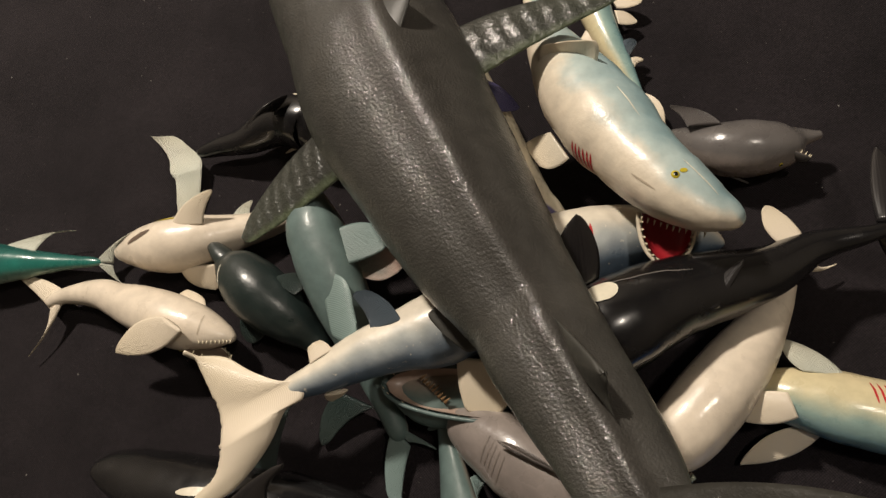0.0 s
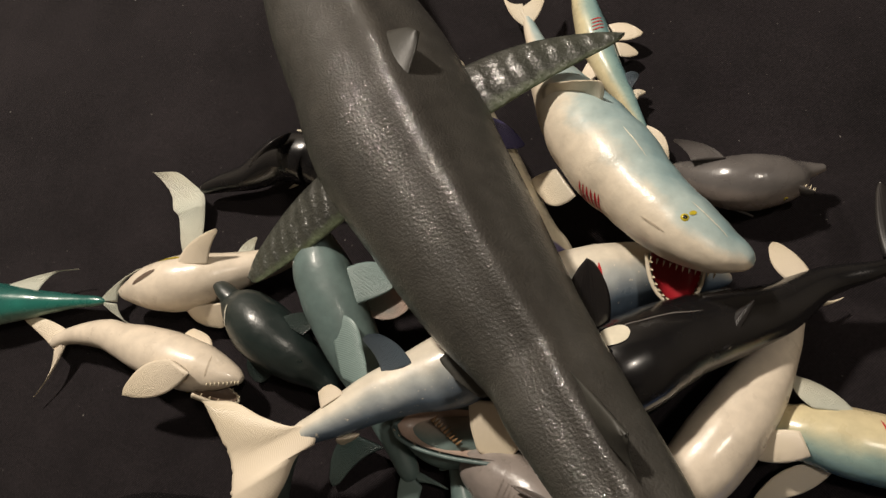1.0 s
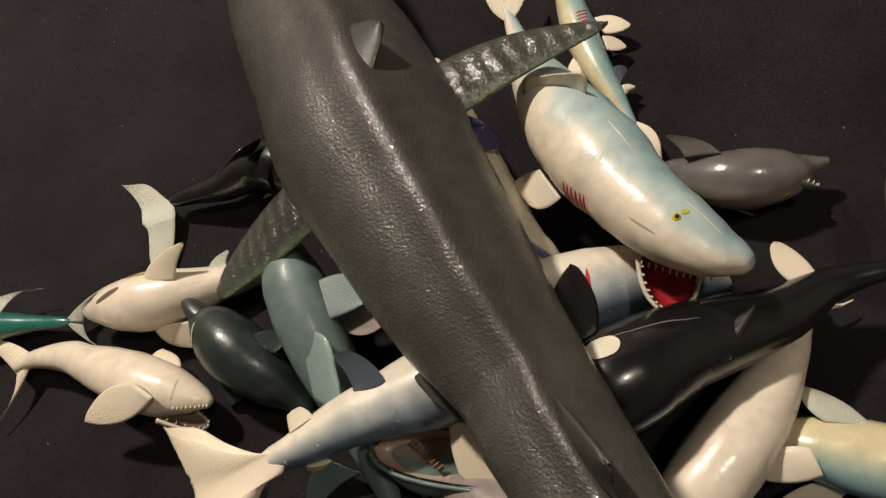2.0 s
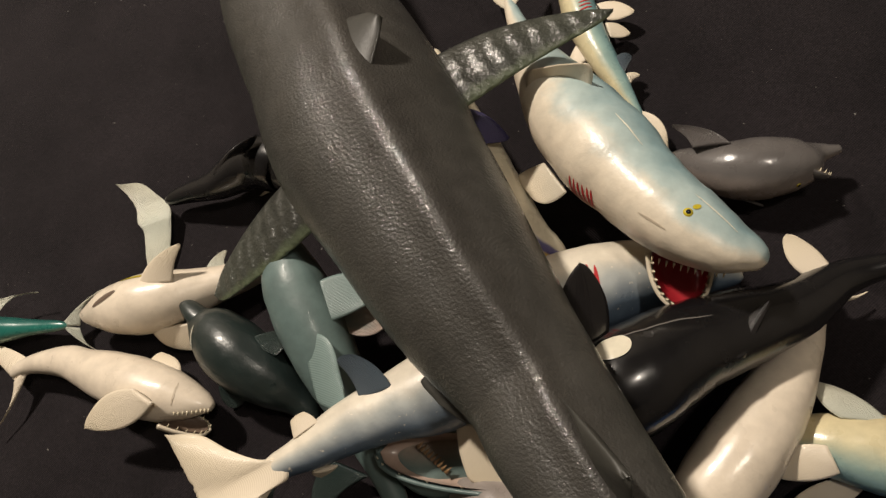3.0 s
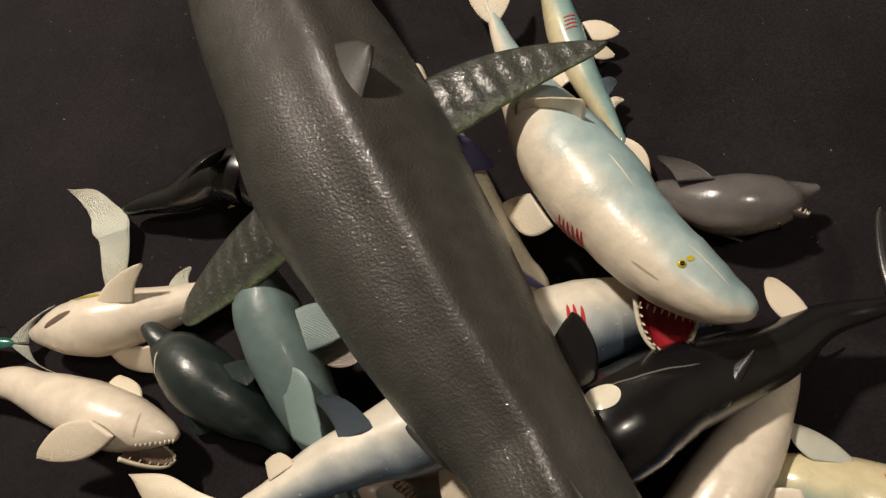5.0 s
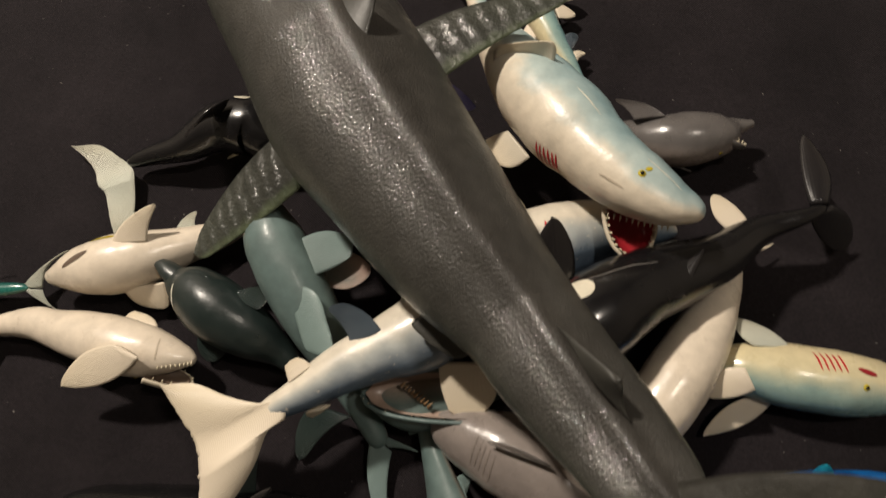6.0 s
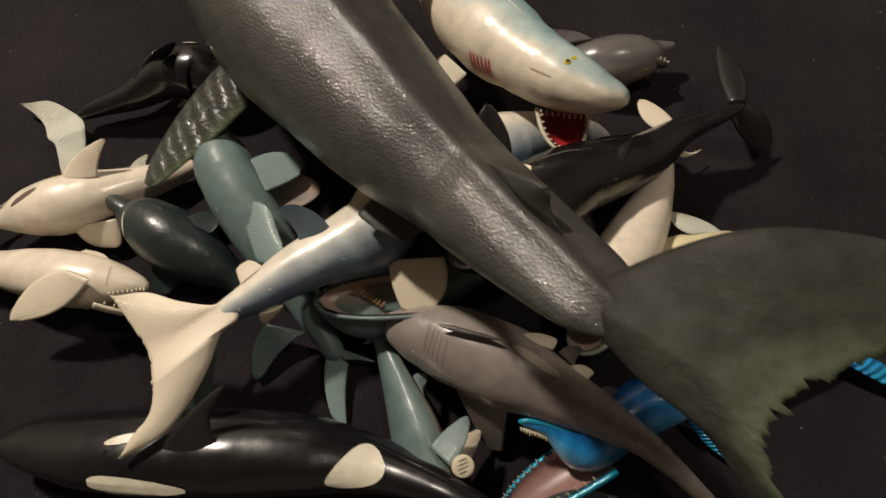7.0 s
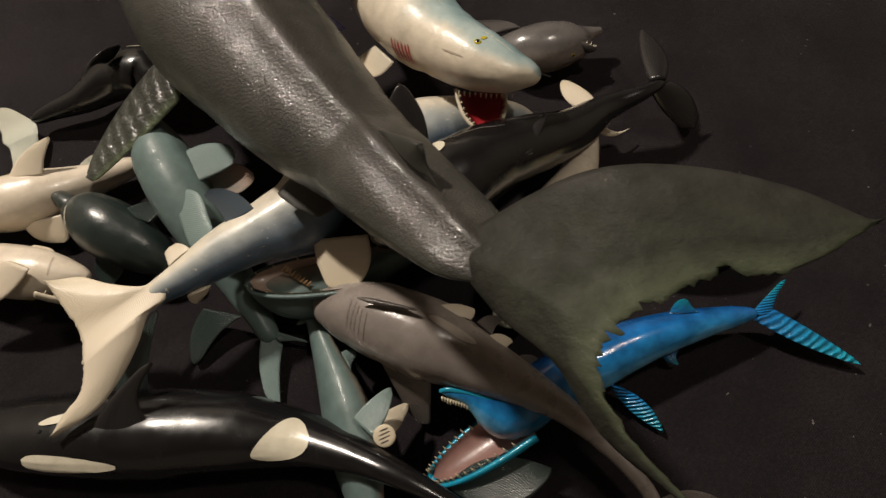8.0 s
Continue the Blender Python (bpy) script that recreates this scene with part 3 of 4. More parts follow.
def orca():
    s = Toy("toy_orca", "glossy black rubber orca with white eye patch", "toy orca", [
        (-0.044, 0.077, 0.080, 0.0178), (-0.017, 0.094, 0.085, 0.0323), (0.019, 0.115, 0.088, 0.0364), (0.060, 0.141, 0.080, 0.0311), (0.127, 0.169, 0.062, 0.0216), (0.166, 0.194, 0.055, 0.0130), (0.203, 0.205, 0.058, 0.0070), (0.222, 0.213, 0.058, 0.0045)],
        (-0.25, 0.55, 0.75), BLACK_RUBBER, blunt=0.12, flat=0.95)
    s.fin("dorsal_fin", (-0.016, 0.130, 0.110), (0.009, 0.143, 0.110), (-0.008, 0.178, 0.142), BLACK_FIN, lead=0.18, trail=0.1, thick=0.006)
    s.fin("pectoral_fin", (0.075, 0.127, 0.095), (0.090, 0.131, 0.095), (0.107, 0.167, 0.098), BLACK_FIN, lead=0.08, trail=0.0, thick=0.006, blunt=0.3)
    s.fin("tail_fluke", (0.209, 0.215, 0.058), (0.224, 0.215, 0.058), (0.218, 0.283, 0.050), BLACK_FIN, lead=0.04, trail=0.14, thick=0.009, blunt=0.3)
    s.fin("tail_fluke", (0.209, 0.207, 0.055), (0.228, 0.216, 0.055), (0.255, 0.191, 0.012), BLACK_FIN, lead=0.06, trail=0.14, thick=0.008, blunt=0.8)
    s.mark("eye_patch", (-0.001, 0.129, 0.120), (0.021, 0.137, 0.120), 0.0085, WHITE_PAINT, label="white painted eye patch")
    s.mark("mouth_lining", (-0.055, 0.096, 0.090), (-0.034, 0.108, 0.100), 0.005, MOUTH_RED)
    s.eye((-0.021, 0.105, 0.120), 0.0042, EYE_WHITE)
    s.mark("belly_seam", (-0.020, 0.062, 0.100), (0.064, 0.096, 0.100), 0.0007, plain("seam_grey", (0.05, 0.046, 0.043), 0.4), 0.0003)
    s.mark("back_seam", (0.006, 0.147, 0.130), (0.071, 0.168, 0.120), 0.0006, plain("scuff_grey", (0.12, 0.11, 0.1), 0.5), 0.0003)


def grey_dolphin():
    s = Toy("toy_dolphin", "glossy grey rubber dolphin with toothed open beak", "toy dolphin", [
        (0.188, 0.306, 0.030, 0.0037), (0.180, 0.304, 0.030, 0.0060), (0.171, 0.302, 0.030, 0.0092), (0.159, 0.296, 0.030, 0.0183), (0.139, 0.292, 0.031, 0.0234), (0.115, 0.291, 0.030, 0.0240), (0.093, 0.297, 0.026, 0.0178), (0.075, 0.308, 0.018, 0.0096), (0.064, 0.313, 0.014, 0.0048)],
        (0.05, 0.8, 0.6), GREY_SKIN, blunt=0.04)
    s.fin("dorsal_fin", (0.106, 0.305, 0.048), (0.079, 0.305, 0.044), (0.067, 0.331, 0.036), GREY_FIN, lead=0.14, trail=-0.06)
    s.fin("pectoral_fin", (0.096, 0.275, 0.030), (0.110, 0.272, 0.024), (0.132, 0.265, 0.018), GREY_FIN, lead=0.12, trail=0.1)
    s.fin("tail_fluke", (0.050, 0.317, 0.014), (0.043, 0.324, 0.012), (0.063, 0.335, 0.010), CREAM_FIN)
    s.eye((0.152, 0.275, 0.036), 0.0022)
    s.jaw((0.158, 0.288, 0.036), (0.177, 0.283, 0.030), 0.008, GREY_SKIN, (0.3, 0.7, 0.3), 11, 0.0034, MOUTH_PINK)


def small_top_shark():
    s = Toy("toy_shark", "small white and blue rubber shark on the cloth", "toy shark", [
        (-0.021, 0.531, 0.018, 0.0087), (-0.013, 0.494, 0.020, 0.0144), (-0.003, 0.455, 0.020, 0.0161), (0.011, 0.418, 0.019, 0.0132), (0.027, 0.385, 0.017, 0.0094), (0.038, 0.363, 0.015, 0.0059), (0.044, 0.351, 0.014, 0.0044)],
        (0.75, 0.3, 0.6), CREAM_BLUE, blunt=0.06)
    s.fin("pectoral_fin", (-0.006, 0.435, 0.018), (0.002, 0.414, 0.018), (-0.018, 0.400, 0.010), CREAM_FIN, lead=0.1, trail=-0.08)
    s.fin("pectoral_fin", (0.010, 0.472, 0.020), (0.019, 0.453, 0.020), (0.043, 0.461, 0.020), CREAM_FIN, lead=0.2, trail=0.1)
    s.fin("pelvic_fin", (0.017, 0.450, 0.020), (0.021, 0.434, 0.020), (0.039, 0.441, 0.014), CREAM_FIN, lead=0.2, trail=0.1)
    s.fin("dorsal_fin", (0.025, 0.409, 0.025), (0.031, 0.393, 0.022), (0.038, 0.406, 0.028), SLATE_FIN, lead=0.2, trail=0.0)
    s.fin("second_dorsal_fin", (0.033, 0.394, 0.020), (0.037, 0.383, 0.020), (0.045, 0.393, 0.018), CREAM_FIN)
    s.fin("anal_fin", (0.026, 0.383, 0.016), (0.031, 0.373, 0.014), (0.024, 0.370, 0.010), CREAM_FIN)
    s.fin("tail_fin", (0.040, 0.360, 0.015), (0.047, 0.347, 0.014), (0.066, 0.314, 0.012), CREAM_FIN, lead=0.25, trail=0.1)
    s.fin("tail_fin", (0.040, 0.357, 0.015), (0.047, 0.345, 0.014), (0.030, 0.327, 0.008), CREAM_FIN, lead=0.1, trail=0.0)
    s.gills((-0.002, 0.468, 0.035), (0.000, 0.456, 0.035), 0.012, 4, 0.0007)


def left_orca():
    s = Toy("toy_orca", "black rubber orca with pale tail under the large shark", "toy orca", [
        (-0.159, 0.333, 0.030, 0.0066), (-0.245, 0.303, 0.036, 0.0197), (-0.271, 0.312, 0.038, 0.0268), (-0.304, 0.314, 0.036, 0.0240), (-0.340, 0.298, 0.030, 0.0146), (-0.373, 0.293, 0.024, 0.0097), (-0.400, 0.288, 0.018, 0.0062)],
        (-0.1, 0.75, 0.65), BLACK_RUBBER, blunt=0.08)
    s.add("tail_fluke", crescent_mesh(
        [(-0.463, 0.310, 0.012), (-0.432, 0.308, 0.016), (-0.407, 0.293, 0.018), (-0.394, 0.282, 0.019), (-0.391, 0.269, 0.017), (-0.390, 0.247, 0.014), (-0.392, 0.225, 0.011), (-0.399, 0.203, 0.008)],
        [(-0.463, 0.310, 0.012), (-0.447, 0.297, 0.014), (-0.436, 0.283, 0.015), (-0.430, 0.268, 0.015), (-0.422, 0.261, 0.014), (-0.417, 0.250, 0.012), (-0.409, 0.228, 0.010), (-0.399, 0.203, 0.008)],
        0.008, 0.0006), EMERALD_FIN, "pale cream tail fluke")
    s.fin("dorsal_fin", (-0.283, 0.324, 0.070), (-0.301, 0.310, 0.062), (-0.321, 0.289, 0.066), BLACK_FIN, lead=0.3, trail=-0.22, thick=0.006)
    s.mark("white_patch", (-0.284, 0.340, 0.060), (-0.268, 0.342, 0.060), 0.006, WHITE_PAINT)
    s.fin("pectoral_fin", (-0.267, 0.292, 0.030), (-0.266, 0.283, 0.030), (-0.304, 0.293, 0.012), CREAM_FIN)


def cream_belly_shark():
    s = Toy("toy_shark", "cream rubber shark lying belly up", "toy shark", [
        (-0.451, 0.170, 0.030, 0.0046), (-0.435, 0.172, 0.032, 0.0132), (-0.414, 0.176, 0.034, 0.0218), (-0.386, 0.181, 0.034, 0.0263), (-0.359, 0.189, 0.030, 0.0240), (-0.330, 0.200, 0.025, 0.0180), (-0.301, 0.211, 0.020, 0.0125), (-0.274, 0.222, 0.018, 0.0073)],
        (-0.15, 0.85, -0.45), CREAM_SKIN, blunt=0.06)
    s.fin("pectoral_fin", (-0.380, 0.193, 0.055), (-0.349, 0.196, 0.052), (-0.338, 0.224, 0.070), CREAM_FIN, "ribbed cream fin", lead=0.12, trail=-0.06)
    s.fin("pectoral_fin", (-0.378, 0.160, 0.030), (-0.340, 0.165, 0.030), (-0.346, 0.145, 0.012), CREAM_FIN, "ribbed cream fin", lead=0.25, trail=0.1)
    s.fin("dorsal_fin", (-0.342, 0.215, 0.020), (-0.321, 0.217, 0.020), (-0.325, 0.236, 0.020), EMERALD_FIN)
    s.mark("mouth", (-0.423, 0.173, 0.060), (-0.398, 0.186, 0.060), 0.0024, MOUTH_DARK, 0.0006, "dark gape of the mouth")
    s.eye((-0.414, 0.199, 0.040), 0.003)
    s.mark("back_stripe", (-0.402, 0.195, 0.050), (-0.379, 0.199, 0.050), 0.0024, EYE_YELLOW, 0.0004, "yellow green paint along the back")


def emerald_fish():
    s = Toy("toy_fish", "emerald green rubber fish with pale forked tail", "toy fish", [
        (-0.730, 0.150, 0.020, 0.0057), (-0.682, 0.151, 0.024, 0.0201), (-0.618, 0.153, 0.026, 0.0240), (-0.562, 0.157, 0.024, 0.0161), (-0.515, 0.162, 0.020, 0.0080), (-0.474, 0.165, 0.018, 0.0042)],
        (0.1, 0.7, 0.7), EMERALD)
    s.fin("dorsal_fin", (-0.587, 0.172, 0.030), (-0.546, 0.167, 0.030), (-0.510, 0.195, 0.025), EMERALD_FIN, lead=0.05, trail=-0.2)
    s.fin("tail_fin", (-0.482, 0.165, 0.018), (-0.463, 0.165, 0.016), (-0.435, 0.197, 0.030), EMERALD_FIN, lead=0.05)
    s.fin("tail_fin", (-0.481, 0.164, 0.018), (-0.463, 0.163, 0.016), (-0.436, 0.141, 0.008), EMERALD_FIN, lead=0.05)


def cream_open_shark():
    s = Toy("toy_shark", "cream rubber shark with gaping toothed mouth", "toy shark", [
        (-0.300, 0.094, 0.036, 0.0033), (-0.310, 0.097, 0.037, 0.0105), (-0.328, 0.100, 0.037, 0.0177), (-0.357, 0.105, 0.036, 0.0241), (-0.392, 0.114, 0.034, 0.0230), (-0.433, 0.124, 0.030, 0.0169), (-0.459, 0.130, 0.027, 0.0140), (-0.500, 0.127, 0.022, 0.0083), (-0.520, 0.117, 0.020, 0.0063)],
        (0.35, -0.6, -0.5), CREAM_SKIN, blunt=0.03)
    s.fin("pectoral_fin", (-0.333, 0.093, 0.068), (-0.353, 0.103, 0.068), (-0.412, 0.073, 0.040), CREAM_FIN, "ribbed cream fin", lead=0.12, trail=0.12, blunt=0.3)
    s.fin("pectoral_fin", (-0.368, 0.124, 0.030), (-0.340, 0.120, 0.030), (-0.369, 0.141, 0.020), CREAM_FIN, lead=0.2, trail=0.2)
    s.fin("tail_fin", (-0.504, 0.132, 0.022), (-0.513, 0.111, 0.020), (-0.567, 0.145, 0.015), CREAM_FIN, lead=0.05, trail=-0.02)
    s.fin("tail_fin", (-0.501, 0.124, 0.022), (-0.515, 0.111, 0.020), (-0.530, 0.066, 0.012), CREAM_FIN, lead=0.05, trail=-0.1)
    s.jaw((-0.336, 0.087, 0.046), (-0.304, 0.077, 0.030), 0.0125, JAW_CREAM, (0.15, 0.6, 0.55), 13, 0.0036, MOUTH_DARK)
    s.upper_teeth((-0.326, 0.086, 0.050), (-0.298, 0.090, 0.044), (-0.05, -0.7, -0.1), 9, 0.0034, snap=True)
    s.eye((-0.354, 0.081, 0.030), 0.003)
    # A painted line of shade stands in for the fold.
    s.mark("crease_shade", (-0.321, 0.107, 0.070), (-0.323, 0.089, 0.070), 0.0007, CREASE_SHADE, 0.0003)


def dark_dolphin():
    s = Toy("toy_dolphin", "glossy dark green rubber dolphin", "toy dolphin", [
        (-0.333, 0.174, 0.038, 0.0067), (-0.323, 0.165, 0.038, 0.0139), (-0.308, 0.155, 0.040, 0.0223), (-0.289, 0.140, 0.040, 0.0271), (-0.269, 0.127, 0.036, 0.0260), (-0.251, 0.115, 0.029, 0.0210), (-0.233, 0.103, 0.020, 0.0131), (-0.217, 0.088, 0.014, 0.0070)],
        (0.4, 0.35, 0.8), DARK_GREEN, blunt=0.05)
    s.add("beak", loft([(-0.345, 0.182, 0.040, 0.0041), (-0.336, 0.176, 0.042, 0.0077), (-0.327, 0.169, 0.042, 0.0097), (-0.316, 0.162, 0.040, 0.0102)], (0.4, 0.35, 0.8), flat=0.8, blunt=0.2, rings=18, sides=16), DARK_GREEN)
    s.fin("dorsal_fin", (-0.270, 0.145, 0.055), (-0.245, 0.134, 0.050), (-0.235, 0.154, 0.050), DARK_GREEN_FIN, lead=0.1, trail=0.05)
    s.fin("pectoral_fin", (-0.300, 0.123, 0.028), (-0.277, 0.111, 0.024), (-0.302, 0.098, 0.010), DARK_GREEN_FIN, lead=0.2, trail=0.1, blunt=0.4)
    s.fin("tail_fluke", (-0.203, 0.060, 0.020), (-0.168, 0.049, 0.020), (-0.214, 0.015, 0.006), DARK_GREEN_FIN, lead=0.12, trail=-0.1)
    s.mark("lip_line", (-0.318, 0.156, 0.060), (-0.315, 0.138, 0.050), 0.0012, SEAM_PALE, 0.0004, "pale moulded edge behind the beak")
    s.eye((-0.314, 0.144, 0.050), 0.0022, EYE_WHITE)


def teal_shark():
    s = Toy("toy_shark", "matt teal rubber shark with forked tail", "toy shark", [
        (-0.247, 0.231, 0.070, 0.0081), (-0.242, 0.215, 0.068, 0.0182), (-0.231, 0.188, 0.062, 0.0260), (-0.214, 0.155, 0.054, 0.0271), (-0.198, 0.125, 0.044, 0.0236), (-0.180, 0.094, 0.032, 0.0181), (-0.163, 0.063, 0.020, 0.0132), (-0.150, 0.038, 0.014, 0.0097), (-0.143, 0.025, 0.012, 0.0072)],
        (-0.3, -0.1, 0.9), TEAL, blunt=0.06)
    s.fin("pectoral_fin", (-0.207, 0.189, 0.072), (-0.201, 0.156, 0.070), (-0.164, 0.184, 0.066), TEAL_FIN, "teal pectoral fin", lead=0.14, trail=0.05, blunt=0.5)
    s.fin("pectoral_fin", (-0.207, 0.182, 0.056), (-0.191, 0.155, 0.054), (-0.152, 0.171, 0.052), TEAL_PINK_FIN, "pinkish underside of the far fin", lead=0.14, trail=0.2, blunt=0.4)
    s.fin("pectoral_fin", (-0.214, 0.148, 0.072), (-0.198, 0.097, 0.065), (-0.176, 0.108, 0.075), TEAL_FIN, lead=0.3, trail=0.1, blunt=0.6)
    s.fin("tail_fin", (-0.152, 0.035, 0.015), (-0.135, 0.022, 0.012), (-0.144, -0.027, 0.005), TEAL_FIN, lead=0.08, trail=-0.04, blunt=0.7)
    s.fin("tail_fin", (-0.145, 0.036, 0.015), (-0.138, 0.025, 0.012), (-0.113, 0.022, 0.012), TEAL_FIN, lead=0.0, trail=-0.05)
    s.eye((-0.244, 0.206, 0.082), 0.0032, EYE_WHITE)


def long_blue_shark():
    s = Toy("toy_shark", "steel blue and white rubber shark under the others", "toy shark", [
        (0.106, 0.198, 0.044, 0.0071), (0.081, 0.202, 0.045, 0.0183), (0.045, 0.200, 0.046, 0.0273), (-0.001, 0.187, 0.056, 0.0328), (-0.046, 0.165, 0.062, 0.0345), (-0.086, 0.137, 0.068, 0.0315), (-0.102, 0.112, 0.074, 0.0312), (-0.137, 0.095, 0.079, 0.0239), (-0.166, 0.081, 0.080, 0.0187), (-0.194, 0.064, 0.081, 0.0136), (-0.214, 0.053, 0.081, 0.0100), (-0.227, 0.047, 0.078, 0.0057), (-0.246, 0.038, 0.074, 0.0013)],
        (0.42, -0.85, 0.12), STEEL_BLUE, blunt=0.06, tail=0.03, rings=84, flats=(1, 1, 1, 1, 1, 1, 1, 1, 1, 1, 1, 1.7, 6.5))
    s.add("tail_fin", crescent_mesh(
        [(-0.300, 0.069, 0.088), (-0.274, 0.070, 0.088), (-0.248, 0.061, 0.088), (-0.225, 0.056, 0.088), (-0.209, 0.058, 0.088), (-0.204, 0.045, 0.087), (-0.217, 0.035, 0.085), (-0.226, 0.013, 0.080), (-0.239, -0.008, 0.074), (-0.256, -0.027, 0.069), (-0.273, -0.039, 0.066), (-0.292, -0.047, 0.062)],
        [(-0.300, 0.069, 0.088), (-0.288, 0.052, 0.087), (-0.278, 0.037, 0.085), (-0.273, 0.028, 0.084), (-0.270, 0.019, 0.082), (-0.268, 0.008, 0.080), (-0.267, -0.004, 0.077), (-0.270, -0.017, 0.072), (-0.276, -0.025, 0.068), (-0.285, -0.035, 0.065), (-0.292, -0.047, 0.062)],
        0.016, 0.0012), CREAM_FIN, "ribbed cream crescent tail fin")
    s.fin("second_dorsal_fin", (-0.185, 0.082, 0.092), (-0.202, 0.070, 0.090), (-0.202, 0.086, 0.092), CREAM_FIN, trail=0.02, lead=0.1, blunt=0.5)
    s.fin("anal_fin", (-0.172, 0.055, 0.080), (-0.191, 0.050, 0.078), (-0.189, 0.047, 0.066), CREAM_FIN, lead=0.1, trail=0.1)
    s.fin("pelvic_fin", (-0.132, 0.106, 0.100), (-0.156, 0.098, 0.095), (-0.169, 0.126, 0.104), SLATE_FIN, lead=0.12, trail=-0.08, blunt=0.5)
    s.fin("pectoral_fin", (-0.048, 0.086, 0.075), (-0.092, 0.087, 0.075), (-0.072, 0.047, 0.060), CREAM_FIN, "cream tipped pectoral fin", lead=0.16, trail=0.06, blunt=0.5)
    s.fin("dorsal_fin", (-0.070, 0.167, 0.100), (-0.030, 0.182, 0.100), (-0.107, 0.208, 0.110), SLATE_FIN, "slate blue ribbed dorsal fin", lead=0.25, trail=-0.1)
    s.gills((-0.004, 0.182, 0.100), (0.006, 0.181, 0.100), 0.026, 3, 0.0016)


def pale_dolphin():
    s = Toy("toy_dolphin", "pinkish white rubber dolphin", "toy dolphin", [
        (-0.245, 0.379, 0.045, 0.0040), (-0.229, 0.345, 0.046, 0.0095), (-0.204, 0.306, 0.048, 0.0205), (-0.168, 0.260, 0.050, 0.0290), (-0.129, 0.219, 0.050, 0.0279), (-0.097, 0.189, 0.045, 0.0185), (-0.077, 0.172, 0.040, 0.0096)],
        (0.4, 0.3, -0.8), PINK_WHITE, blunt=0.05)
    s.fin("pectoral_fin", (-0.135, 0.255, 0.055), (-0.107, 0.234, 0.055), (-0.124, 0.301, 0.060), CREAM_FIN, lead=0.15, trail=0.25)
    s.fin("pectoral_fin", (-0.203, 0.281, 0.060), (-0.185, 0.269, 0.060), (-0.224, 0.289, 0.065), CREAM_FIN)


def striped_dolphin():
    s = Toy("toy_dolphin", "blue, white and yellow striped rubber dolphin with open beak", "toy dolphin", [
        (-0.132, 0.409, 0.055, 0.0055), (-0.127, 0.381, 0.055, 0.0130), (-0.118, 0.345, 0.052, 0.0255), (-0.098, 0.301, 0.050, 0.0299), (-0.075, 0.264, 0.045, 0.0272), (-0.047, 0.233, 0.040, 0.0188), (-0.019, 0.218, 0.035, 0.0088)],
        (0.9, 0.35, 0.05), STRIPED, blunt=0.06)
    s.fin("pectoral_fin", (-0.111, 0.329, 0.085), (-0.101, 0.303, 0.085), (-0.061, 0.305, 0.075), VIOLET_FIN, "violet blue flipper", lead=0.2, trail=0.1)
    s.jaw((-0.138, 0.353, 0.050), (-0.158, 0.389, 0.060), 0.011, VIOLET_FIN, (0.8, 0.2, 0.1), 11, 0.004, MOUTH_PINK)
    s.eye((-0.144, 0.339, 0.080), 0.003)


def right_cream_shark():
    s = Toy("toy_shark", "yellowish cream and blue rubber shark with red gills", "toy shark", [
        (0.280, 0.071, 0.024, 0.0063), (0.268, 0.071, 0.026, 0.0151), (0.246, 0.072, 0.028, 0.0227), (0.214, 0.076, 0.029, 0.0260), (0.180, 0.082, 0.028, 0.0248), (0.147, 0.088, 0.024, 0.0193), (0.121, 0.094, 0.018, 0.0093)],
        (0.1, -0.95, 0.05), CREAM_BLUE, blunt=0.05)
    s.fin("pelvic_fin", (0.157, 0.103, 0.040), (0.186, 0.100, 0.040), (0.149, 0.127, 0.034), EMERALD_FIN, "pale blue ribbed fin", lead=0.12, trail=0.12, blunt=0.3)
    s.fin("pectoral_fin", (0.157, 0.066, 0.020), (0.175, 0.064, 0.020), (0.119, 0.035, 0.008), CREAM_FIN, "ribbed cream pectoral fin", lead=0.1, trail=0.12)
    s.fin("pectoral_fin", (0.142, 0.084, 0.055), (0.149, 0.068, 0.050), (0.111, 0.069, 0.040), CREAM_FIN, "ribbed cream pectoral fin", lead=0.12, trail=0.1, blunt=0.7)
    s.gills((0.198, 0.089, 0.050), (0.216, 0.087, 0.050), 0.016, 5, 0.0008)
    s.mark("mouth", (0.227, 0.084, 0.060), (0.240, 0.079, 0.060), 0.0022, MOUTH_RED, 0.0006)
    s.eye((0.230, 0.067, 0.060), 0.003)


def cream_grouper():
    s = Toy("toy_shark", "cream rubber shark mouth down under the orca", "toy shark", [
        (0.054, 0.031, 0.045, 0.0164), (0.069, 0.046, 0.047, 0.0251), (0.091, 0.075, 0.046, 0.0264), (0.113, 0.106, 0.042, 0.0234), (0.133, 0.137, 0.036, 0.0176), (0.148, 0.172, 0.032, 0.0114), (0.155, 0.201, 0.036, 0.0067), (0.156, 0.209, 0.040, 0.0048)],
        (-0.7, -0.2, -0.6), CREAM_SKIN, blunt=0.08)
    s.fin("tail_fin", (0.140, 0.195, 0.060), (0.158, 0.201, 0.060), (0.132, 0.224, 0.063), CREAM_FIN, "ribbed cream tail lobe", lead=0.14, trail=0.08, blunt=0.3)
    s.fin("tail_fin", (0.164, 0.188, 0.026), (0.171, 0.194, 0.026), (0.195, 0.196, 0.016), CREAM_FIN, "ribbed cream tail lobe")
    s.jaw((0.070, 0.035, 0.035), (0.050, 0.016, 0.030), 0.018, CREAM_SKIN, (-0.2, 0.4, 0.8), 9, 0.004, MOUTH_PINK)


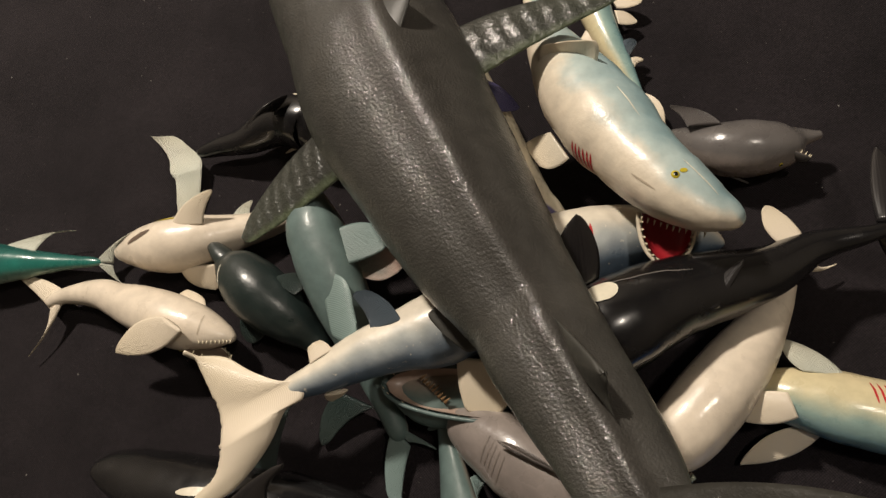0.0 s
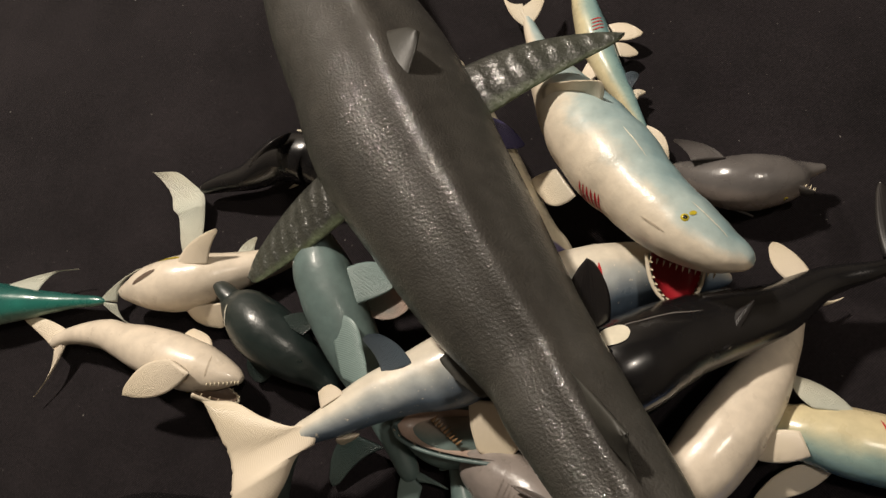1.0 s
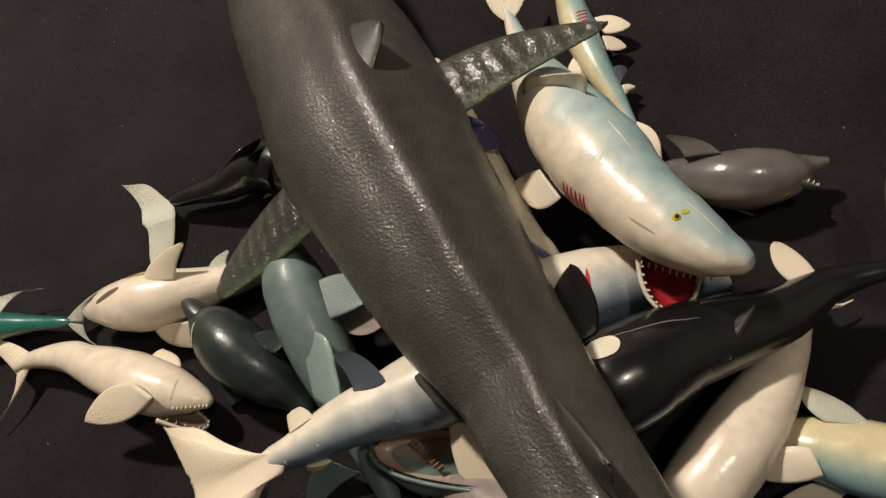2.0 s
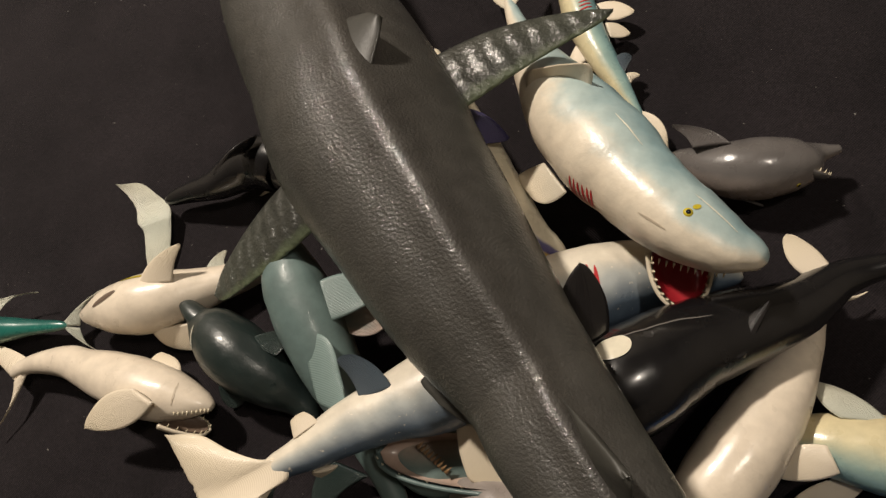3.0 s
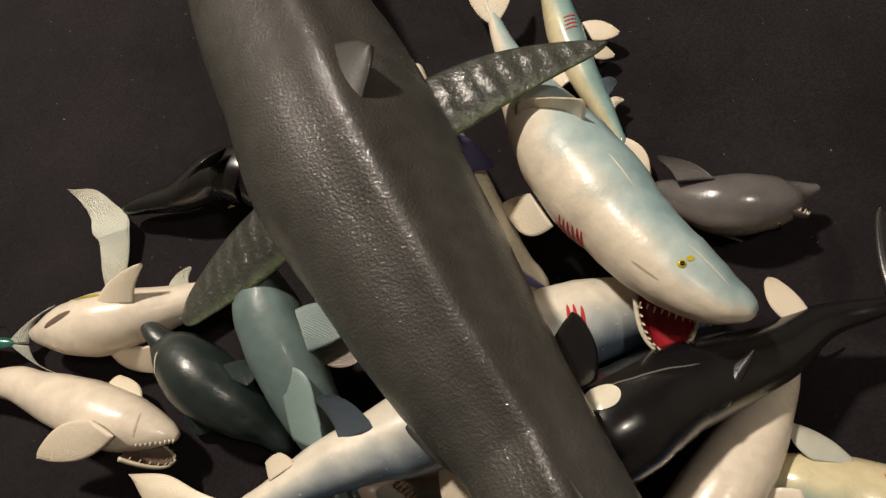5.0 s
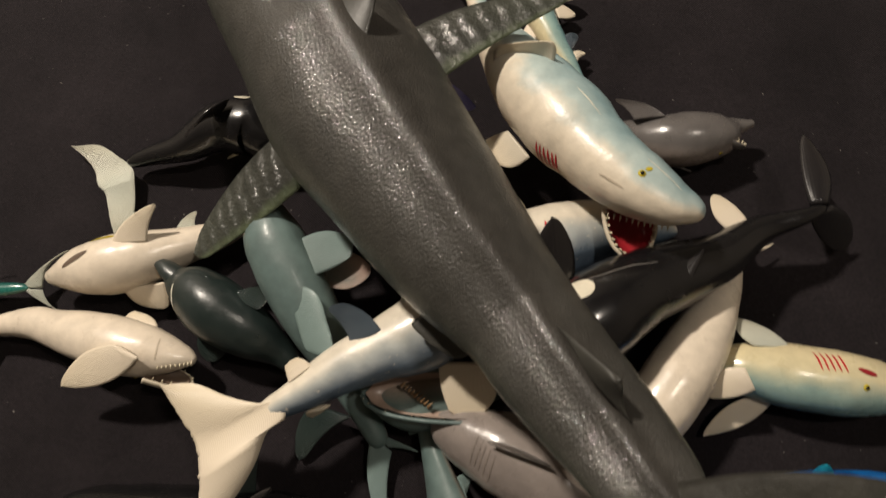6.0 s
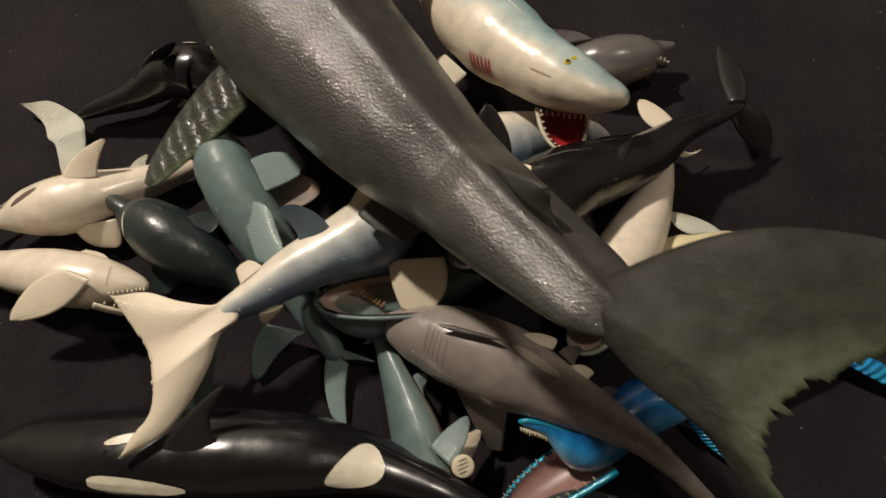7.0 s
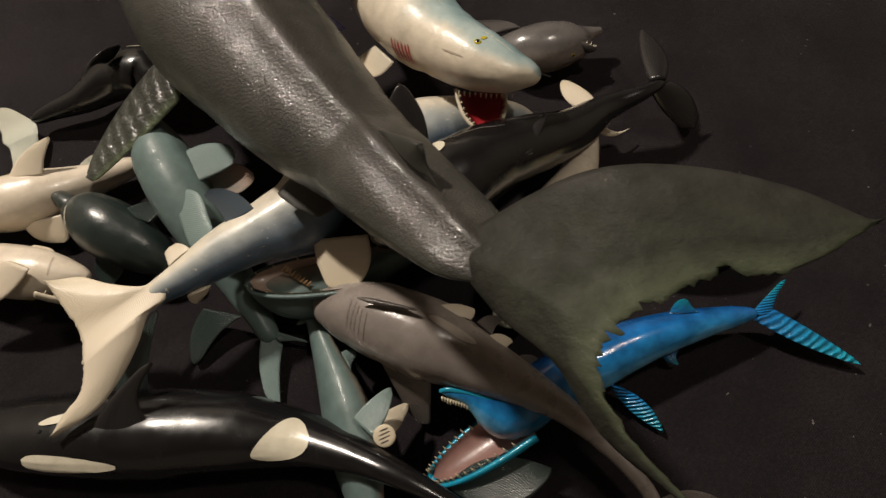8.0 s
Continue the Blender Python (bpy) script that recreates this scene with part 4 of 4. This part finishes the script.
def taupe_shark():
    s = Toy("toy_shark", "glossy taupe grey rubber shark with pale belly", "toy shark", [
        (-0.100, 0.043, 0.045, 0.0093), (-0.078, 0.035, 0.048, 0.0219), (-0.046, 0.022, 0.050, 0.0306), (-0.011, 0.003, 0.052, 0.0322), (0.024, -0.019, 0.052, 0.0251), (0.056, -0.039, 0.050, 0.0171), (0.087, -0.061, 0.048, 0.0104), (0.115, -0.090, 0.044, 0.0068), (0.136, -0.119, 0.040, 0.0055), (0.147, -0.146, 0.036, 0.0043)],
        (-0.25, -0.45, 0.8), TAUPE, blunt=0.06, wedge=0.65)
    s.fin("pectoral_fin", (-0.049, -0.006, 0.045), (-0.009, -0.028, 0.040), (-0.022, -0.055, 0.010), TAUPE_FIN, "taupe fin with ribbed grey tip", lead=0.0, trail=0.0, blunt=0.35)
    s.fin("dorsal_fin", (-0.056, 0.029, 0.086), (-0.021, 0.017, 0.084), (-0.014, 0.013, 0.092), TAUPE_FIN, lead=0.03, trail=0.04, thick=0.005)
    s.fin("pelvic_fin", (-0.002, 0.018, 0.075), (0.027, 0.008, 0.068), (0.025, 0.018, 0.072), CREAM_FIN, lead=0.1, trail=0.1, blunt=0.4)
    s.fin("second_dorsal_fin", (0.031, 0.006, 0.066), (0.042, -0.005, 0.062), (0.050, 0.009, 0.062), TAUPE_FIN, blunt=0.3)
    s.fin("anal_fin", (0.038, -0.005, 0.064), (0.051, -0.017, 0.060), (0.055, -0.007, 0.058), CREAM_FIN, blunt=0.4)
    s.fin("finlet", (0.057, -0.022, 0.056), (0.067, -0.031, 0.054), (0.073, -0.022, 0.052), TAUPE_FIN, blunt=0.3)
    s.fin("tail_fin", (0.142, -0.131, 0.036), (0.153, -0.150, 0.030), (0.204, -0.139, 0.012), TAUPE_FIN)
    s.gills((-0.084, 0.013, 0.100), (-0.068, 0.002, 0.100), 0.022, 5, 0.0006, TAUPE_FIN)
    # Shine painted as a pale streak along the lit upper side.
    s.mark("painted_belly_shine", (-0.001, 0.010, 0.090), (0.032, -0.013, 0.085), 0.004, PALE_BELLY_SHINE, 0.0004, "pale belly streak with its shine painted in")


def teal_mouth_shark():
    s = Toy("toy_shark", "teal rubber shark with open brown toothed mouth", "toy shark", [
        (-0.161, 0.076, 0.030, 0.0049), (-0.143, 0.066, 0.030, 0.0145), (-0.115, 0.059, 0.032, 0.0221), (-0.086, 0.066, 0.032, 0.0212), (-0.052, 0.078, 0.030, 0.0165), (-0.012, 0.092, 0.026, 0.0079)],
        (0.2, -0.85, -0.1), TEAL, blunt=0.08)
    s.jaw((-0.070, 0.063, 0.062), (-0.154, 0.066, 0.052), 0.02, TEAL, (0.0, 0.25, 0.9), 9, 0.003, MOUTH_PINK)
    s.upper_teeth((-0.122, 0.071, 0.058), (-0.101, 0.055, 0.058), (0.6, 0.5, 0.3), 9, 0.006, material=plain("tooth_brown", (0.25, 0.15, 0.07), 0.4))


def teal_cream_shark():
    s = Toy("toy_shark", "teal and cream rubber shark lying on its side", "toy shark", [
        (-0.065, -0.138, 0.020, 0.0125), (-0.067, -0.111, 0.020, 0.0196), (-0.073, -0.077, 0.020, 0.0245), (-0.082, -0.037, 0.020, 0.0245), (-0.094, 0.001, 0.020, 0.0159), (-0.104, 0.031, 0.020, 0.0096), (-0.111, 0.050, 0.020, 0.0058)],
        (-0.75, 0.1, 0.5), TEAL, flat=0.7, blunt=0.08)
    s.fin("pectoral_fin", (-0.069, -0.053, 0.050), (-0.055, -0.068, 0.050), (-0.039, -0.033, 0.050), TEAL_FIN, "teal pectoral fin", lead=0.05, trail=0.1)
    s.fin("pectoral_fin", (-0.059, -0.055, 0.035), (-0.049, -0.068, 0.030), (-0.030, -0.040, 0.020), CREAM_FIN, lead=0.05, trail=0.1)
    s.fin("dorsal_fin", (-0.080, 0.003, 0.035), (-0.072, -0.014, 0.035), (-0.069, 0.003, 0.030), TEAL_FIN)
    s.fin("tail_fin", (-0.109, 0.042, 0.020), (-0.114, 0.050, 0.020), (-0.121, 0.036, 0.020), TEAL_FIN)
    disc = s.add("sticker", ball_mesh((-0.046, -0.068, 0.050), (0.0085, 0.0085, 0.0012), (0.1, -0.3, 1)), STICKER, "round cream sticker with grey print")
    for i in range(4):
        middle = Vector((-0.046, -0.068, 0.050)) + Vector((0.0, 0.0042 - 0.0028 * i, 0.0014 - 0.0009 * i + 0.0012))
        s.add("print_bar", ball_mesh(middle, (0.0052 - 0.0012 * abs(i - 1.5), 0.0006, 0.0003), (0.1, -0.3, 1)), INK, "", disc)


def bottom_orca():
    s = Toy("toy_orca", "glossy black rubber orca with cream patches", "toy orca", [
        (-0.409, -0.027, 0.035, 0.0082), (-0.381, -0.027, 0.028, 0.0220), (-0.331, -0.034, 0.030, 0.0317), (-0.279, -0.040, 0.030, 0.0360), (-0.224, -0.045, 0.030, 0.0366), (-0.169, -0.049, 0.030, 0.0319), (-0.120, -0.059, 0.028, 0.0238), (-0.078, -0.075, 0.040, 0.0157), (-0.039, -0.095, 0.052, 0.0101), (-0.004, -0.116, 0.050, 0.0064), (0.018, -0.127, 0.045, 0.0036)],
        (0.1, 0.35, 0.9), BLACK_RUBBER, flat=0.76, blunt=0.08, rings=64)
    s.fin("dorsal_fin", (-0.273, -0.048, 0.052), (-0.220, -0.046, 0.052), (-0.211, -0.003, 0.085), BLACK_FIN, lead=0.06, trail=-0.2, thick=0.008, blunt=0.15)
    s.mark("saddle_patch", (-0.144, -0.070, 0.070), (-0.102, -0.054, 0.070), 0.0125, WHITE_PAINT, label="cream painted patch", sharp=0.4, taper=0.65)
    s.mark("belly_patch", (-0.324, -0.068, 0.060), (-0.249, -0.078, 0.060), 0.0066, WHITE_PAINT, label="cream painted patch", sharp=0.35, taper=-0.35)
    s.mark("eye_patch", (-0.310, -0.025, 0.075), (-0.276, -0.020, 0.075), 0.0035, WHITE_PAINT, label="cream painted patch")
    s.fin("tail_fluke", (-0.005, -0.105, 0.026), (0.018, -0.122, 0.020), (0.074, -0.100, 0.030), DARK_GREEN_FIN, "dark ribbed tail fluke", lead=0.2, trail=0.15)
    s.eye((-0.310, -0.036, 0.080), 0.0022, PUPIL)
    # Fin of another dark toy, attached here as a stand-in flipper.
    s.fin("pectoral_fin", (-0.270, -0.022, 0.030), (-0.240, -0.014, 0.030), (-0.232, 0.053, 0.045), DARK_GREEN_FIN, "dark ribbed fin of another dark toy", lead=0.05, trail=-0.05)


def vivid_blue_fish():
    s = Toy("toy_fish", "vivid blue rubber fish with gaping toothed jaws", "toy fish", [
        (-0.002, -0.039, 0.050, 0.0034), (0.019, -0.044, 0.047, 0.0085), (0.045, -0.057, 0.034, 0.0207), (0.077, -0.041, 0.024, 0.0222), (0.115, -0.025, 0.026, 0.0224), (0.153, -0.013, 0.028, 0.0189), (0.190, -0.005, 0.028, 0.0149), (0.226, -0.000, 0.026, 0.0100), (0.257, 0.003, 0.024, 0.0059)],
        (0.15, 0.75, 0.6), VIVID, blunt=0.05)
    s.fin("tail_fin", (0.249, 0.000, 0.024), (0.268, 0.001, 0.022), (0.283, 0.026, 0.030), VIVID_FIN, "cyan ribbed tail lobe", lead=0.02, trail=-0.05)
    s.fin("tail_fin", (0.249, 0.000, 0.024), (0.269, 0.006, 0.022), (0.330, -0.044, 0.008), VIVID_FIN, "cyan ribbed tail lobe", lead=0.04, trail=0.02)
    s.fin("dorsal_fin", (0.183, 0.005, 0.040), (0.207, 0.004, 0.038), (0.195, 0.014, 0.045), VIVID_FIN)
    s.fin("pelvic_fin", (0.175, -0.021, 0.020), (0.189, -0.020, 0.020), (0.189, -0.029, 0.008), VIVID_FIN)
    s.fin("pectoral_fin", (0.130, -0.041, 0.020), (0.142, -0.047, 0.020), (0.166, -0.080, 0.006), VIVID_FIN, lead=0.1, trail=0.1)
    s.add("upper_lip", loft([(-0.003, -0.040, 0.052, 0.0017), (0.007, -0.040, 0.054, 0.0025), (0.028, -0.046, 0.052, 0.0034), (0.049, -0.059, 0.045, 0.0034)], (0.1, 0.5, 0.8), rings=20, sides=14), CYAN, "glossy cyan upper lip")
    jaw = s.jaw((0.058, -0.061, 0.034), (-0.017, -0.099, 0.022), 0.021, CYAN, (0.1, 0.6, 0.75), 29, 0.0062, TUNA_MOUTH)
    s.upper_teeth((-0.001, -0.044, 0.050), (0.037, -0.059, 0.044), (-0.1, -0.8, -0.1), 20, 0.0042)


for build in (big_shark, blue_white_shark, orca, grey_dolphin, small_top_shark, left_orca, cream_belly_shark, emerald_fish, cream_open_shark, dark_dolphin, teal_shark, long_blue_shark,
              pale_dolphin, striped_dolphin, right_cream_shark, cream_grouper, taupe_shark, teal_mouth_shark, teal_cream_shark, bottom_orca, vivid_blue_fish):
    build()
